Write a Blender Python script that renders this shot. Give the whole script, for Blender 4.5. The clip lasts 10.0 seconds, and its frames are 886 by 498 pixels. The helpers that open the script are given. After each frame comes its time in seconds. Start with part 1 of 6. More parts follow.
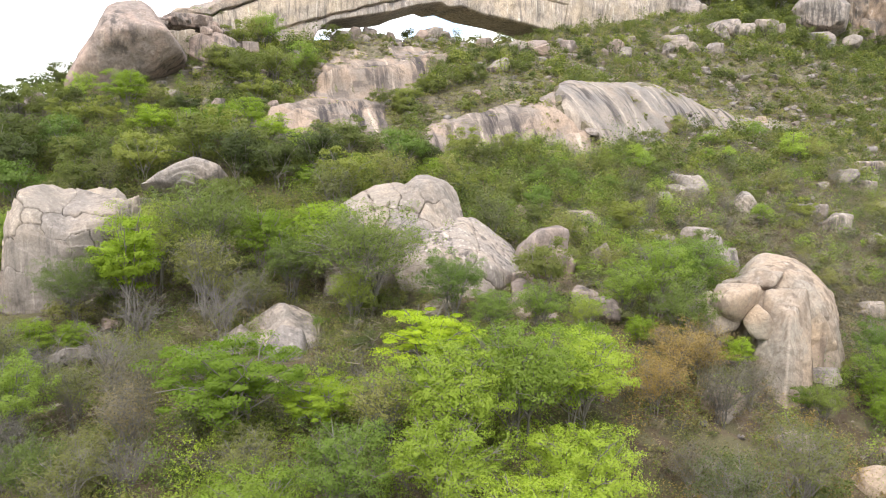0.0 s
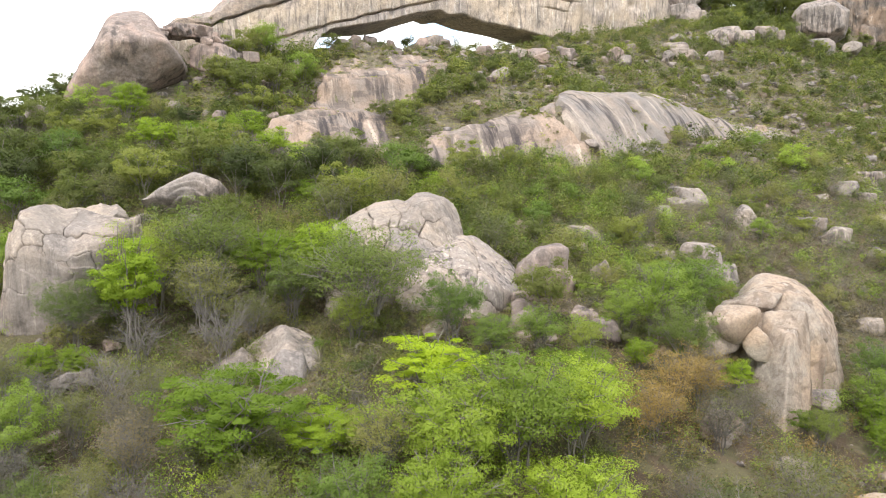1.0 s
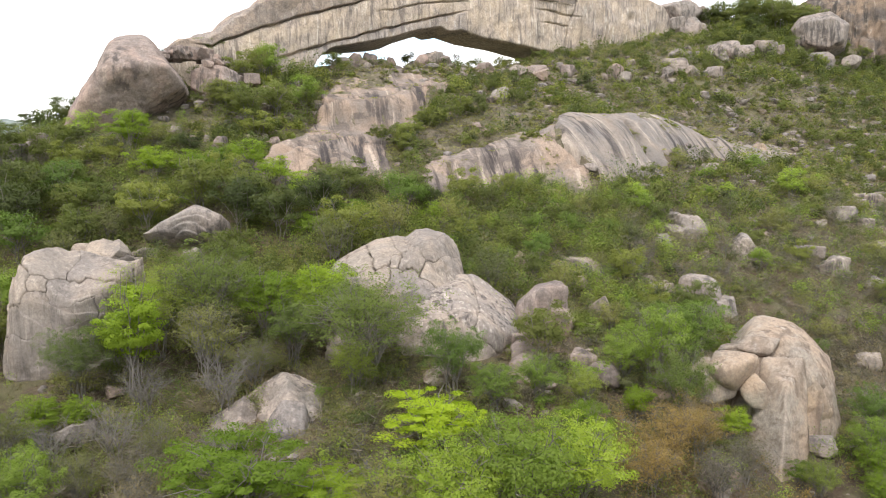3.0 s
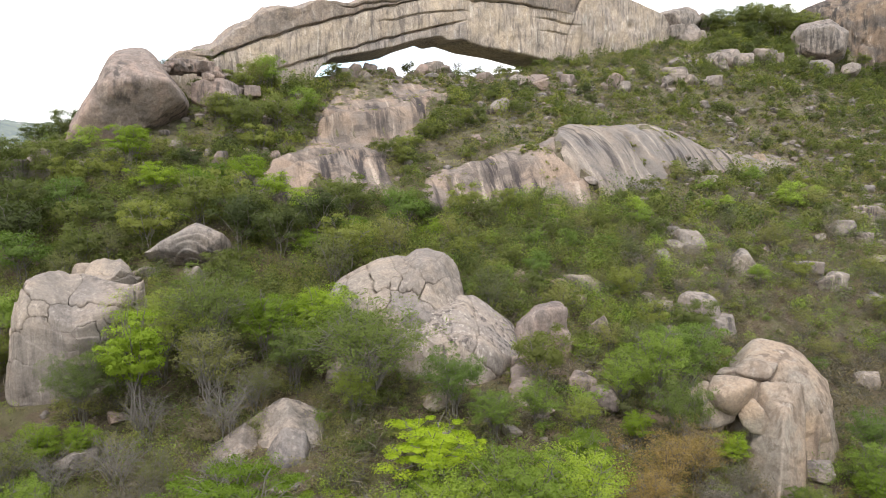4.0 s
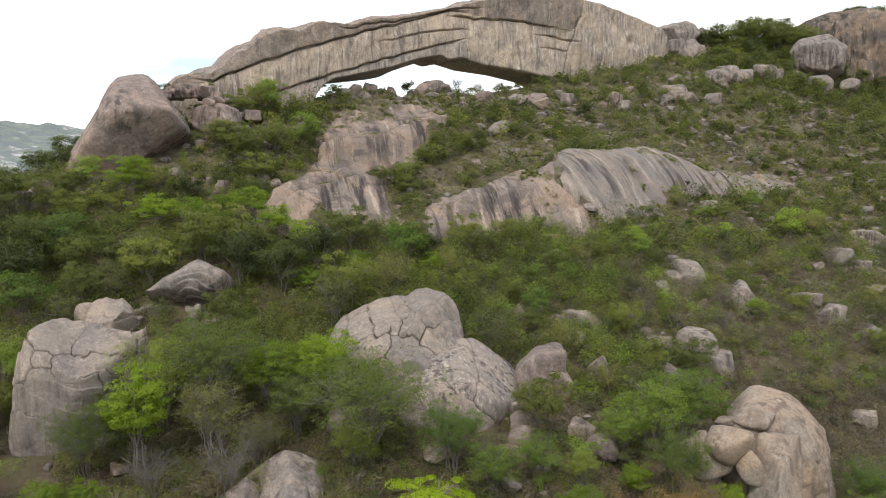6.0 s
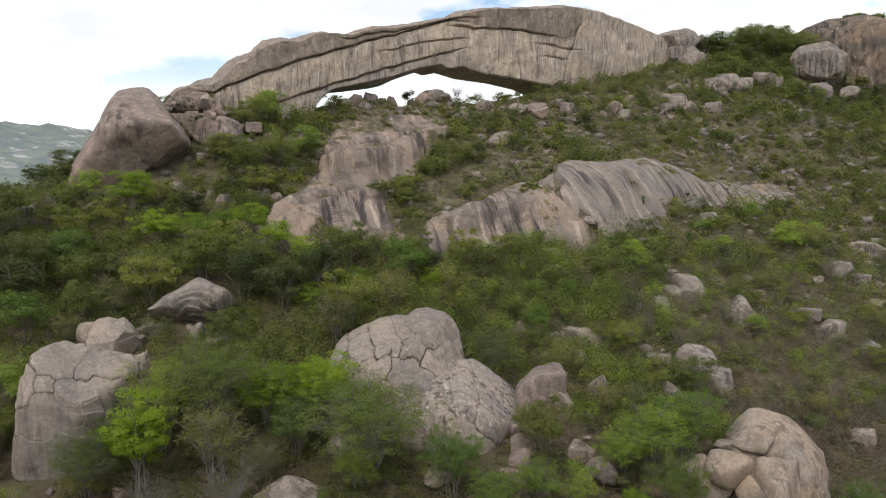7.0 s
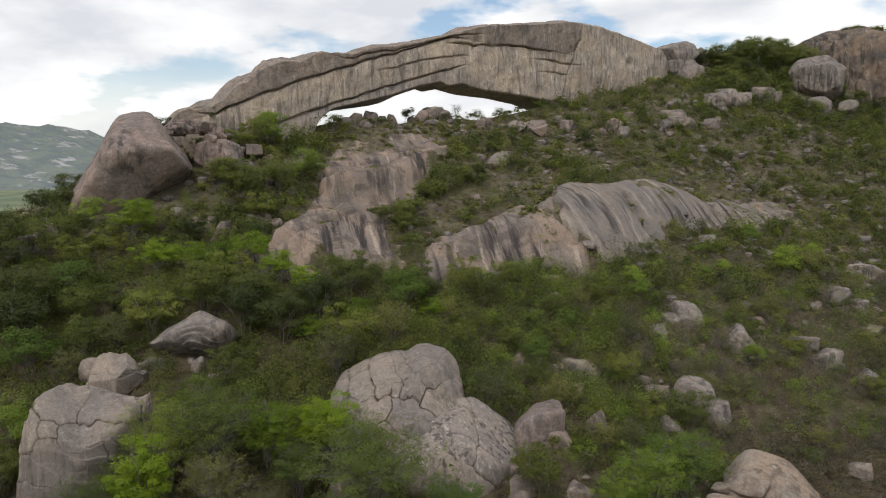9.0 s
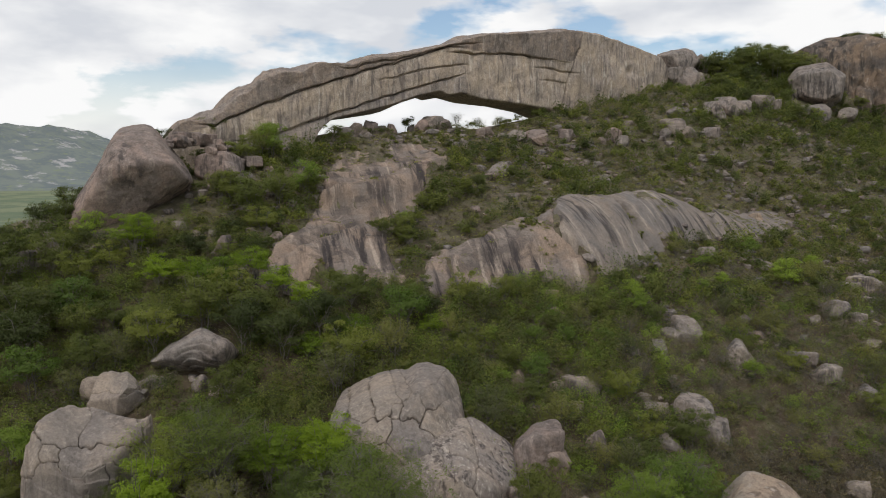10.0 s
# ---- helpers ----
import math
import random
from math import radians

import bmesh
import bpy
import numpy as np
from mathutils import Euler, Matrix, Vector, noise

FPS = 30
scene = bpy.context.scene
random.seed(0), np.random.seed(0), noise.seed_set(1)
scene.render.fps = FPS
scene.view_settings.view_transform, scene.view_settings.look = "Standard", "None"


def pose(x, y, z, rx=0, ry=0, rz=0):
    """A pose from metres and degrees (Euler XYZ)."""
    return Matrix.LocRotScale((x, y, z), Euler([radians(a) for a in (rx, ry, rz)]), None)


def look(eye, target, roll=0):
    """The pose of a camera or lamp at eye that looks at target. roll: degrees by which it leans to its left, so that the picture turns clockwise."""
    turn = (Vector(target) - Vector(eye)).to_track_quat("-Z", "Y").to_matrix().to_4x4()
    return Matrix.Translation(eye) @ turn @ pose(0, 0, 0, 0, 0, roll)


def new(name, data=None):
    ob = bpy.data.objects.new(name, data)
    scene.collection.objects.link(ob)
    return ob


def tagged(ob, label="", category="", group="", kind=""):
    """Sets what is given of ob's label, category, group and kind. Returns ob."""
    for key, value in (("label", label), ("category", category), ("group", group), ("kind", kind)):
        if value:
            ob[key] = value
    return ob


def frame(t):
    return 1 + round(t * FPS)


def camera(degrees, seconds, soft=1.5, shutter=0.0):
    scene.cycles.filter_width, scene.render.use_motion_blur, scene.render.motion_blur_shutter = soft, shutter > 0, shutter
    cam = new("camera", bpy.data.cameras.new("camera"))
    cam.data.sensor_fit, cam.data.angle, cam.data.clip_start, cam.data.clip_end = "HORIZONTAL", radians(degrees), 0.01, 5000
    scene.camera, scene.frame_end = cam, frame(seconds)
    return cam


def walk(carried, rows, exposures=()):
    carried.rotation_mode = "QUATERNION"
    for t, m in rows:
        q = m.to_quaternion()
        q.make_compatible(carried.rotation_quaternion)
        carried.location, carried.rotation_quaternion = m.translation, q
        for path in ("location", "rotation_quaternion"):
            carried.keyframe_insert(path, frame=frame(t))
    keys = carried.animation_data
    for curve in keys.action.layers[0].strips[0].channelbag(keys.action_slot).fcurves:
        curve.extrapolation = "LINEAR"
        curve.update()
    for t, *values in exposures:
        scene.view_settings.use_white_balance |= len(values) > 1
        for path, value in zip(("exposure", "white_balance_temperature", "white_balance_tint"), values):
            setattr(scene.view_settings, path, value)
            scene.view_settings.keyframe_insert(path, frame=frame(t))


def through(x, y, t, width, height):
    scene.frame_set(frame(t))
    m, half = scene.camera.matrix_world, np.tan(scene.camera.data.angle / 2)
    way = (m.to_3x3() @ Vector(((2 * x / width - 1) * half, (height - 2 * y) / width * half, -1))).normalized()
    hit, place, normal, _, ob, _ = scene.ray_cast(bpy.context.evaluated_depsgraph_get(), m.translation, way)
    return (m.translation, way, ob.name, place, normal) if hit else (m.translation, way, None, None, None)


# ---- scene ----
from mathutils.kdtree import KDTree

cam = camera(63.1, 10.0, 1.0)
METRES, EYE, TILT, LEAN, TURN = 16.0, 16.0, -7.2, 0.0, 0.0
ROWS = [
    (0.0, 0.0, 0.0, 0.0, 0.0, 0.0, -0.0),
    (0.5, -0.0015, -0.0034, 0.042, -0.01, -0.02, -0.01),
    (1.0, -0.002, -0.0088, 0.0875, -0.02, -0.02, -0.02),
    (1.5, -0.0026, -0.0144, 0.1316, -0.01, -0.02, -0.01),
    (2.0, -0.0026, -0.0201, 0.179, -0.01, -0.05, -0.02),
    (2.5, -0.0026, -0.025, 0.227, -0.01, -0.07, -0.02),
    (4.0, -0.0008, -0.0462, 0.3771, 0.01, -0.06, -0.0),
    (4.5, -0.004, -0.0494, 0.4325, 0.01, -0.07, 0.01),
    (5.0, -0.0017, -0.0556, 0.4856, 0.01, -0.08, 0.02),
    (5.5, -0.0001, -0.0622, 0.5369, 0.01, -0.09, 0.03),
    (7.0, -0.0007, -0.084, 0.6924, 0.03, -0.1, 0.06),
    (7.5, -0.001, -0.0906, 0.7414, 0.03, -0.11, 0.08),
    (8.0, -0.0012, -0.0978, 0.7917, 0.03, -0.12, 0.09),
    (8.5, 0.0003, -0.1048, 0.8398, 0.04, -0.14, 0.11),
    (9.0, 0.0016, -0.1121, 0.8883, 0.04, -0.14, 0.11),
    (9.5, 0.0028, -0.1184, 0.9371, 0.04, -0.13, 0.13),
    (10.0, 0.0033, -0.1249, 0.9915, 0.05, -0.15, 0.12),
]
EXPOSURES = [(0.0, 0.66), (2.5, 0.40), (4.5, 0.06), (5.5, -0.16), (7.0, -0.58), (7.5, -0.68), (9.0, -0.94), (10.0, -1.06)]
walk(cam, [(t, pose(0, 0, EYE, TILT, LEAN, TURN) @ pose(METRES * x, METRES * y, METRES * z, 90 + pitch, roll, yaw)) for t, x, y, z, yaw, pitch, roll in ROWS], EXPOSURES)

# ---- light: a bright, mostly clouded midday sky, and a soft sun behind thin cloud ----
SUN_HEIGHT, SUN_TURN = 58.0, 205.0      # degrees above the horizon; compass degrees from +y
SUN_STRENGTH, SKY_BLUE, CLOUD = 2.3, 0.26, 2.0
sun_data = bpy.data.lights.new("sun", "SUN")
sun_data.energy, sun_data.angle, sun_data.color = SUN_STRENGTH, radians(10), (1.0, 0.955, 0.89)
sun = new("sun", sun_data)
a, h = radians(SUN_TURN), radians(SUN_HEIGHT)
sun.matrix_world = look((0, 0, 200), Vector((0, 0, 200)) - Vector((math.sin(a) * math.cos(h), math.cos(a) * math.cos(h), math.sin(h))))


def make_world():
    world = bpy.data.worlds.new("sky")
    scene.world = world
    world.use_nodes = True
    nt = world.node_tree
    nt.nodes.clear()
    n, link = nt.nodes.new, nt.links.new
    out, bg_sky, bg_cloud, mix = n("ShaderNodeOutputWorld"), n("ShaderNodeBackground"), n("ShaderNodeBackground"), n("ShaderNodeMixShader")
    sky = n("ShaderNodeTexSky")
    sky.sky_type, sky.sun_disc = "NISHITA", False
    sky.sun_elevation, sky.sun_rotation = h, a
    link(sky.outputs[0], bg_sky.inputs[0])
    bg_sky.inputs[1].default_value = SKY_BLUE
    # cloud layer: the way of sight met with a flat layer overhead
    geo, sep = n("ShaderNodeTexCoord"), n("ShaderNodeSeparateXYZ")
    link(geo.outputs["Generated"], sep.inputs[0])
    up = n("ShaderNodeMath"); up.operation = "MAXIMUM"; up.inputs[1].default_value = 0.0
    link(sep.outputs[2], up.inputs[0])
    mapping = n("ShaderNodeMapping")
    mapping.inputs["Location"].default_value = (0.7, 2.3, 0.35)
    mapping.inputs["Scale"].default_value = (3.2, 3.2, 8.5)
    link(geo.outputs["Generated"], mapping.inputs[0])
    shape = n("ShaderNodeTexNoise")
    shape.inputs["Scale"].default_value, shape.inputs["Detail"].default_value, shape.inputs["Roughness"].default_value = 1.0, 8.0, 0.56
    link(mapping.outputs[0], shape.inputs["Vector"])
    cover = n("ShaderNodeValToRGB")
    cover.color_ramp.elements[0].position, cover.color_ramp.elements[1].position = 0.36, 0.43
    thin = n("ShaderNodeMapRange")         # unseen cloud overhead is thinned to lower the sky's fill against the sun
    thin.inputs["From Min"].default_value, thin.inputs["From Max"].default_value = 0.3, 0.9
    thin.inputs["To Min"].default_value, thin.inputs["To Max"].default_value = 0.0, 0.09
    link(up.outputs[0], thin.inputs["Value"])
    less = n("ShaderNodeMath"); less.operation = "SUBTRACT"
    link(shape.outputs["Fac"], less.inputs[0]); link(thin.outputs[0], less.inputs[1])
    link(less.outputs[0], cover.inputs[0])
    low = n("ShaderNodeMapRange")          # haze closes the sky towards the horizon
    low.inputs["From Min"].default_value, low.inputs["From Max"].default_value = 0.02, 0.14
    low.inputs["To Min"].default_value, low.inputs["To Max"].default_value = 0.9, 0.0
    link(up.outputs[0], low.inputs["Value"])
    most = n("ShaderNodeMath"); most.operation = "MAXIMUM"
    link(cover.outputs[0], most.inputs[0]); link(low.outputs[0], most.inputs[1])
    body = n("ShaderNodeTexNoise")
    body.inputs["Scale"].default_value, body.inputs["Detail"].default_value, body.inputs["Roughness"].default_value = 1.7, 6.0, 0.5
    link(mapping.outputs[0], body.inputs["Vector"])
    shade = n("ShaderNodeValToRGB")
    shade.color_ramp.elements[0].position, shade.color_ramp.elements[1].position = 0.36, 0.58
    shade.color_ramp.elements[0].color, shade.color_ramp.elements[1].color = (0.70, 0.725, 0.775, 1), (1.0, 1.0, 1.0, 1)
    link(body.outputs["Fac"], shade.inputs[0])
    link(shade.outputs[0], bg_cloud.inputs[0])
    bg_cloud.inputs[1].default_value = CLOUD
    link(most.outputs[0], mix.inputs[0]); link(bg_sky.outputs[0], mix.inputs[1]); link(bg_cloud.outputs[0], mix.inputs[2])
    link(mix.outputs[0], out.inputs[0])


make_world()


# ---- materials ----
class Nodes:
    """A node material, written down step by step."""

    def __init__(self, name, roughness=0.9, specular=0.25):
        self.mat = bpy.data.materials.new(name)
        self.mat.use_nodes = True
        self.nt = self.mat.node_tree
        self.bsdf = self.nt.nodes["Principled BSDF"]
        self.bsdf.inputs["Roughness"].default_value = roughness
        self.bsdf.inputs["Specular IOR Level"].default_value = specular
        self.place = self.nt.nodes.new("ShaderNodeNewGeometry").outputs["Position"]

    def set(self, node, key, value):
        if isinstance(value, bpy.types.NodeSocket):
            self.nt.links.new(value, node.inputs[key])
        else:
            node.inputs[key].default_value = value

    def scaled(self, scale, turn=0.0):
        spin, m = self.nt.nodes.new("ShaderNodeMapping"), self.nt.nodes.new("ShaderNodeMapping")
        self.set(spin, 0, self.place)
        spin.inputs["Rotation"].default_value = (0, 0, turn)
        self.set(m, 0, spin.outputs[0])
        m.inputs["Scale"].default_value = scale
        return m.outputs[0]

    def noise(self, scale, detail=4.0, rough=0.55, stretch=None, turn=0.0, warp=0.0):
        t = self.nt.nodes.new("ShaderNodeTexNoise")
        self.set(t, "Vector", self.scaled(stretch, turn) if stretch else self.place)
        self.set(t, "Scale", scale), self.set(t, "Detail", detail), self.set(t, "Roughness", rough), self.set(t, "Distortion", warp)
        return t.outputs["Fac"]

    def cells(self, scale):
        t = self.nt.nodes.new("ShaderNodeTexVoronoi")
        self.set(t, "Vector", self.place), self.set(t, "Scale", scale)
        return t.outputs["Distance"]

    def ramp(self, value, low, high):
        r = self.nt.nodes.new("ShaderNodeMapRange")
        r.interpolation_type = "SMOOTHSTEP"
        self.set(r, "Value", value), self.set(r, "From Min", low), self.set(r, "From Max", high)
        return r.outputs[0]

    def math(self, kind, x, y):
        m = self.nt.nodes.new("ShaderNodeMath")
        m.operation = kind
        self.set(m, 0, x), self.set(m, 1, y)
        return m.outputs[0]

    def mix(self, fac, x, y, blend="MIX"):
        m = self.nt.nodes.new("ShaderNodeMix")
        m.data_type, m.blend_type = "RGBA", blend
        for key, v in ((0, fac), (6, x), (7, y)):
            if isinstance(v, tuple):
                v = (*v, 1.0)
            self.set(m, key, v)
        return m.outputs[2]

    def bump(self, height, strength, distance):
        b = self.nt.nodes.new("ShaderNodeBump")
        self.set(b, "Height", height), self.set(b, "Strength", strength), self.set(b, "Distance", distance)
        self.set(self.bsdf, "Normal", b.outputs[0])

    def object_random(self):
        return self.nt.nodes.new("ShaderNodeObjectInfo").outputs["Random"]

    def tuft_random(self):
        """A shade of its own for each plant, also where many share one mesh."""
        a = self.nt.nodes.new("ShaderNodeAttribute")
        a.attribute_name = "tuft"
        return self.math("FRACT", self.math("ADD", a.outputs["Fac"], self.object_random()), 0.0)

    def island_random(self):
        return self.nt.nodes.new("ShaderNodeNewGeometry").outputs["Random Per Island"]

    def done(self, colour):
        self.set(self.bsdf, "Base Color", colour)
        return self.mat


def granite(name, warm, grey, dark, streak=0.6, patch=0.5, pale=(0.56, 0.50, 0.44), turn=0.0, fine=2.2, run=(0.9, 0.9, 0.10), stain=0.35, speck=1.0):
    """Weathered granite: warm and grey patches, dark and pale runs of water stain down the face, grain and lichen specks."""
    m = Nodes(name, 0.93, 0.2)
    big = m.noise(0.22, 5.0, 0.6, warp=0.4)
    c = m.mix(m.ramp(big, 0.5 - 0.28 * patch, 0.5 + 0.22 * patch), warm, grey)
    runs = m.noise(fine, 5.0, 0.62, run, turn, 0.25)
    where = m.noise(0.13 * fine, 3.0, 0.5)
    dark_run = m.math("MULTIPLY", m.ramp(runs, 0.47, 0.62), m.ramp(where, 0.36, 0.58))
    c = m.mix(m.math("MULTIPLY", dark_run, streak), c, dark)
    pale_runs = m.noise(fine, 4.0, 0.6, tuple(1.35 * k for k in run), turn, 0.2)
    c = m.mix(m.math("MULTIPLY", m.ramp(pale_runs, 0.55, 0.70), 0.8 * streak), c, pale)
    c = m.mix(m.math("MULTIPLY", m.ramp(m.noise(0.30 * fine, 8.0, 0.7, warp=0.8), 0.50, 0.58), stain), c, dark)
    mottle = m.noise(1.5, 9.0, 0.72)
    c = m.mix(m.math("MULTIPLY", m.ramp(mottle, 0.50, 0.60), 0.5 * speck), c, dark)
    c = m.mix(m.math("MULTIPLY", m.ramp(m.noise(0.8, 9.0, 0.75, warp=0.5), 0.56, 0.68), 0.35 * speck), c, pale)
    grain = m.noise(4.5, 8.0, 0.78)
    c = m.mix(0.35 + 0.4 * speck, c, m.mix(m.ramp(grain, 0.36, 0.64), (0.62, 0.61, 0.60), (1.26, 1.25, 1.24)), "MULTIPLY")
    tint = m.mix(m.object_random(), (0.88, 0.88, 0.90), (1.1, 1.07, 1.02))
    c = m.mix(1.0, c, tint, "MULTIPLY")
    m.bump(m.math("ADD", m.math("MULTIPLY", mottle, 1.2), m.math("MULTIPLY", grain, 0.5)), 0.7, 0.10)
    return m.done(c)


def foliage(name, dark, light, through=0.35):
    """Thin leaves that let some light through; every sprig has its own shade."""
    m = Nodes(name, 0.6, 0.3)
    c = m.mix(m.math("ADD", m.math("MULTIPLY", m.island_random(), 0.36), 0.32), dark, light)
    c = m.mix(m.math("MULTIPLY", m.noise(0.7, 3.0), 0.45), c, dark)
    tint = m.mix(m.tuft_random(), (0.56, 0.61, 0.66), (1.46, 1.36, 1.08))
    c = m.mix(1.0, c, tint, "MULTIPLY")
    thin = m.nt.nodes.new("ShaderNodeBsdfTranslucent")
    m.set(thin, 0, m.mix(1.0, c, (1.0, 1.15, 0.7), "MULTIPLY"))
    both = m.nt.nodes.new("ShaderNodeMixShader")
    m.set(both, 0, through)
    m.nt.links.new(m.bsdf.outputs[0], both.inputs[1]), m.nt.links.new(thin.outputs[0], both.inputs[2])
    m.nt.links.new(both.outputs[0], m.nt.nodes["Material Output"].inputs[0])
    return m.done(c)


def bark(name, dark, light):
    m = Nodes(name, 0.9, 0.2)
    c = m.mix(m.noise(3.0, 4.0, 0.6, (1, 1, 0.25)), dark, light)
    c = m.mix(1.0, c, m.mix(m.object_random(), (0.8, 0.8, 0.8), (1.2, 1.2, 1.2)), "MULTIPLY")
    return m.done(c)


def soil():
    m = Nodes("soil", 0.95, 0.15)
    c = m.mix(m.ramp(m.noise(0.09, 5.0, 0.6), 0.38, 0.62), (0.095, 0.07, 0.05), (0.135, 0.10, 0.07))
    c = m.mix(m.ramp(m.noise(0.5, 6.0, 0.65), 0.50, 0.66), c, (0.085, 0.08, 0.038))
    c = m.mix(m.ramp(m.noise(0.33, 5.0, 0.6, (1, 1, 1), 0.4), 0.56, 0.68), c, (0.23, 0.17, 0.13))
    sep = m.nt.nodes.new("ShaderNodeSeparateXYZ")
    m.set(sep, 0, m.place)
    upper = m.ramp(m.math("ADD", sep.outputs[2], m.math("MULTIPLY", m.noise(0.12, 5.0, 0.6), 14.0)), 20.0, 34.0)
    grit = m.mix(m.ramp(m.noise(0.9, 8.0, 0.7), 0.42, 0.6), (0.12, 0.105, 0.072), (0.225, 0.19, 0.145))
    c = m.mix(m.math("MULTIPLY", upper, 0.85), c, grit)
    c = m.mix(m.math("MULTIPLY", m.ramp(m.noise(0.45, 6.0, 0.68, warp=0.4), 0.44, 0.60), 0.75), c, (0.135, 0.128, 0.068))
    litter = m.noise(5.0, 6.0, 0.75)
    c = m.mix(0.8, c, m.mix(litter, (0.35, 0.35, 0.35), (1.6, 1.6, 1.55)), "MULTIPLY")
    m.bump(litter, 0.8, 0.25)
    # far away the plain and its woods take over
    away = m.nt.nodes.new("ShaderNodeVectorMath")
    away.operation = "LENGTH"
    m.set(away, 0, m.place)
    plain = m.mix(m.ramp(m.noise(0.012, 8.0, 0.68), 0.42, 0.58), (0.13, 0.165, 0.10), (0.20, 0.22, 0.13))
    c = m.mix(m.ramp(away.outputs["Value"], 260.0, 420.0), c, plain)
    return m.done(c)


def hazy_far_land():
    m = Nodes("hazy_far_land", 1.0, 0.0)
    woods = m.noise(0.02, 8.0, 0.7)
    # distance haze is painted into these colours: greens and rock paled and greyed
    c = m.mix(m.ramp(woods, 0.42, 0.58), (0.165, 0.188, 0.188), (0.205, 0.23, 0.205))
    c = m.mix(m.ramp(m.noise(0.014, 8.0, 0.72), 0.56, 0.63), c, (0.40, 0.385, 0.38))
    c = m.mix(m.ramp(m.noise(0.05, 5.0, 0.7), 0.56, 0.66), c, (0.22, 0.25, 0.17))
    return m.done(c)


ROCK = granite("granite_boulder", (0.325, 0.268, 0.218), (0.245, 0.214, 0.188), (0.115, 0.1, 0.092), 0.6, pale=(0.45, 0.395, 0.34), speck=0.3, stain=0.25)
ROCK_FRONT = granite("granite_streaked", (0.35, 0.287, 0.235), (0.275, 0.24, 0.213), (0.10, 0.085, 0.078), 1.0, 0.5, (0.53, 0.475, 0.415), fine=2.6, run=(0.9, 0.9, 0.09), stain=0.2, speck=0.3)
ROCK_TAN = granite("granite_tan", (0.35, 0.268, 0.198), (0.295, 0.26, 0.218), (0.15, 0.115, 0.09), 0.85, pale=(0.40, 0.35, 0.295), fine=1.5, speck=0.35, stain=0.45)
ROCK_PINK = granite("granite_pink", (0.325, 0.245, 0.205), (0.25, 0.208, 0.186), (0.08, 0.07, 0.066), 0.85, pale=(0.40, 0.33, 0.285), fine=1.1, speck=0.5, stain=0.35)
ROCK_ARCH = granite("granite_arch", (0.478, 0.393, 0.308), (0.40, 0.345, 0.30), (0.13, 0.112, 0.104), 0.72, 0.6, (0.67, 0.625, 0.56), fine=1.7, stain=0.25, speck=0.6)
ROCK_CROWN = granite("granite_crown", (0.35, 0.275, 0.215), (0.29, 0.248, 0.215), (0.11, 0.096, 0.09), 0.6, 0.6, fine=1.2, speck=0.8)
ROCK_DOME = granite("granite_dome", (0.23, 0.17, 0.125), (0.12, 0.105, 0.096), (0.05, 0.045, 0.042), 1.0, 0.6, (0.36, 0.31, 0.26), fine=0.8, run=(0.9, 0.9, 0.07), stain=0.3, speck=0.5)
ROCK_GREY = granite("granite_grey", (0.31, 0.258, 0.22), (0.25, 0.222, 0.2), (0.075, 0.068, 0.066), 0.8, pale=(0.38, 0.335, 0.295), fine=1.4, speck=0.6, stain=0.4)
ROCK_SLAB = granite("granite_slab", (0.295, 0.243, 0.198), (0.19, 0.173, 0.162), (0.065, 0.058, 0.057), 0.95, 0.8, (0.40, 0.345, 0.29), turn=-0.6, fine=1.0, run=(0.9, 0.06, 0.09), stain=0.15, speck=0.25)
SLAB_PINK = granite("granite_slab_pink", (0.31, 0.235, 0.182), (0.215, 0.182, 0.16), (0.055, 0.047, 0.046), 1.0, 0.6, (0.45, 0.375, 0.31), turn=-0.3, fine=0.75, run=(0.9, 0.10, 0.12), stain=0.45, speck=0.35)
SOIL = soil()
FAR = hazy_far_land()
LEAF_BRIGHT = foliage("leaf_bright", (0.22, 0.31, 0.016), (0.42, 0.52, 0.036), 0.5)
LEAF_SPRING = foliage("leaf_spring", (0.19, 0.275, 0.018), (0.36, 0.46, 0.04), 0.5)
LEAF_VIVID = foliage("leaf_vivid", (0.135, 0.205, 0.018), (0.26, 0.345, 0.036), 0.5)
LEAF_FRESH = foliage("leaf_fresh", (0.155, 0.225, 0.036), (0.29, 0.37, 0.078), 0.5)
LEAF_GREEN = foliage("leaf_green", (0.118, 0.140, 0.035), (0.232, 0.256, 0.073), 0.5)
LEAF_DARK = foliage("leaf_dark", (0.082, 0.098, 0.028), (0.168, 0.19, 0.055), 0.5)
LEAF_OLIVE = foliage("leaf_olive", (0.14, 0.145, 0.058), (0.265, 0.265, 0.105), 0.5)
LEAF_SOFT = foliage("leaf_soft", (0.145, 0.185, 0.036), (0.275, 0.318, 0.08), 0.5)
LEAF_RUST = foliage("leaf_rust", (0.19, 0.14, 0.065), (0.34, 0.24, 0.10), 0.5)
LEAF_DRY = foliage("leaf_dry", (0.125, 0.105, 0.072), (0.26, 0.22, 0.155), 0.5)
LEAF_MAT = foliage("leaf_mat", (0.16, 0.16, 0.06), (0.32, 0.30, 0.125), 0.5)
LEAF_LIME = foliage("leaf_lime", (0.18, 0.255, 0.028), (0.33, 0.405, 0.07), 0.5)
TWIG = foliage("dead_twig", (0.12, 0.104, 0.088), (0.28, 0.245, 0.21), 0.05)
BARK = bark("bark_grey", (0.12, 0.105, 0.09), (0.25, 0.225, 0.195))
BARK_PALE = bark("bark_pale", (0.115, 0.102, 0.09), (0.235, 0.213, 0.188))


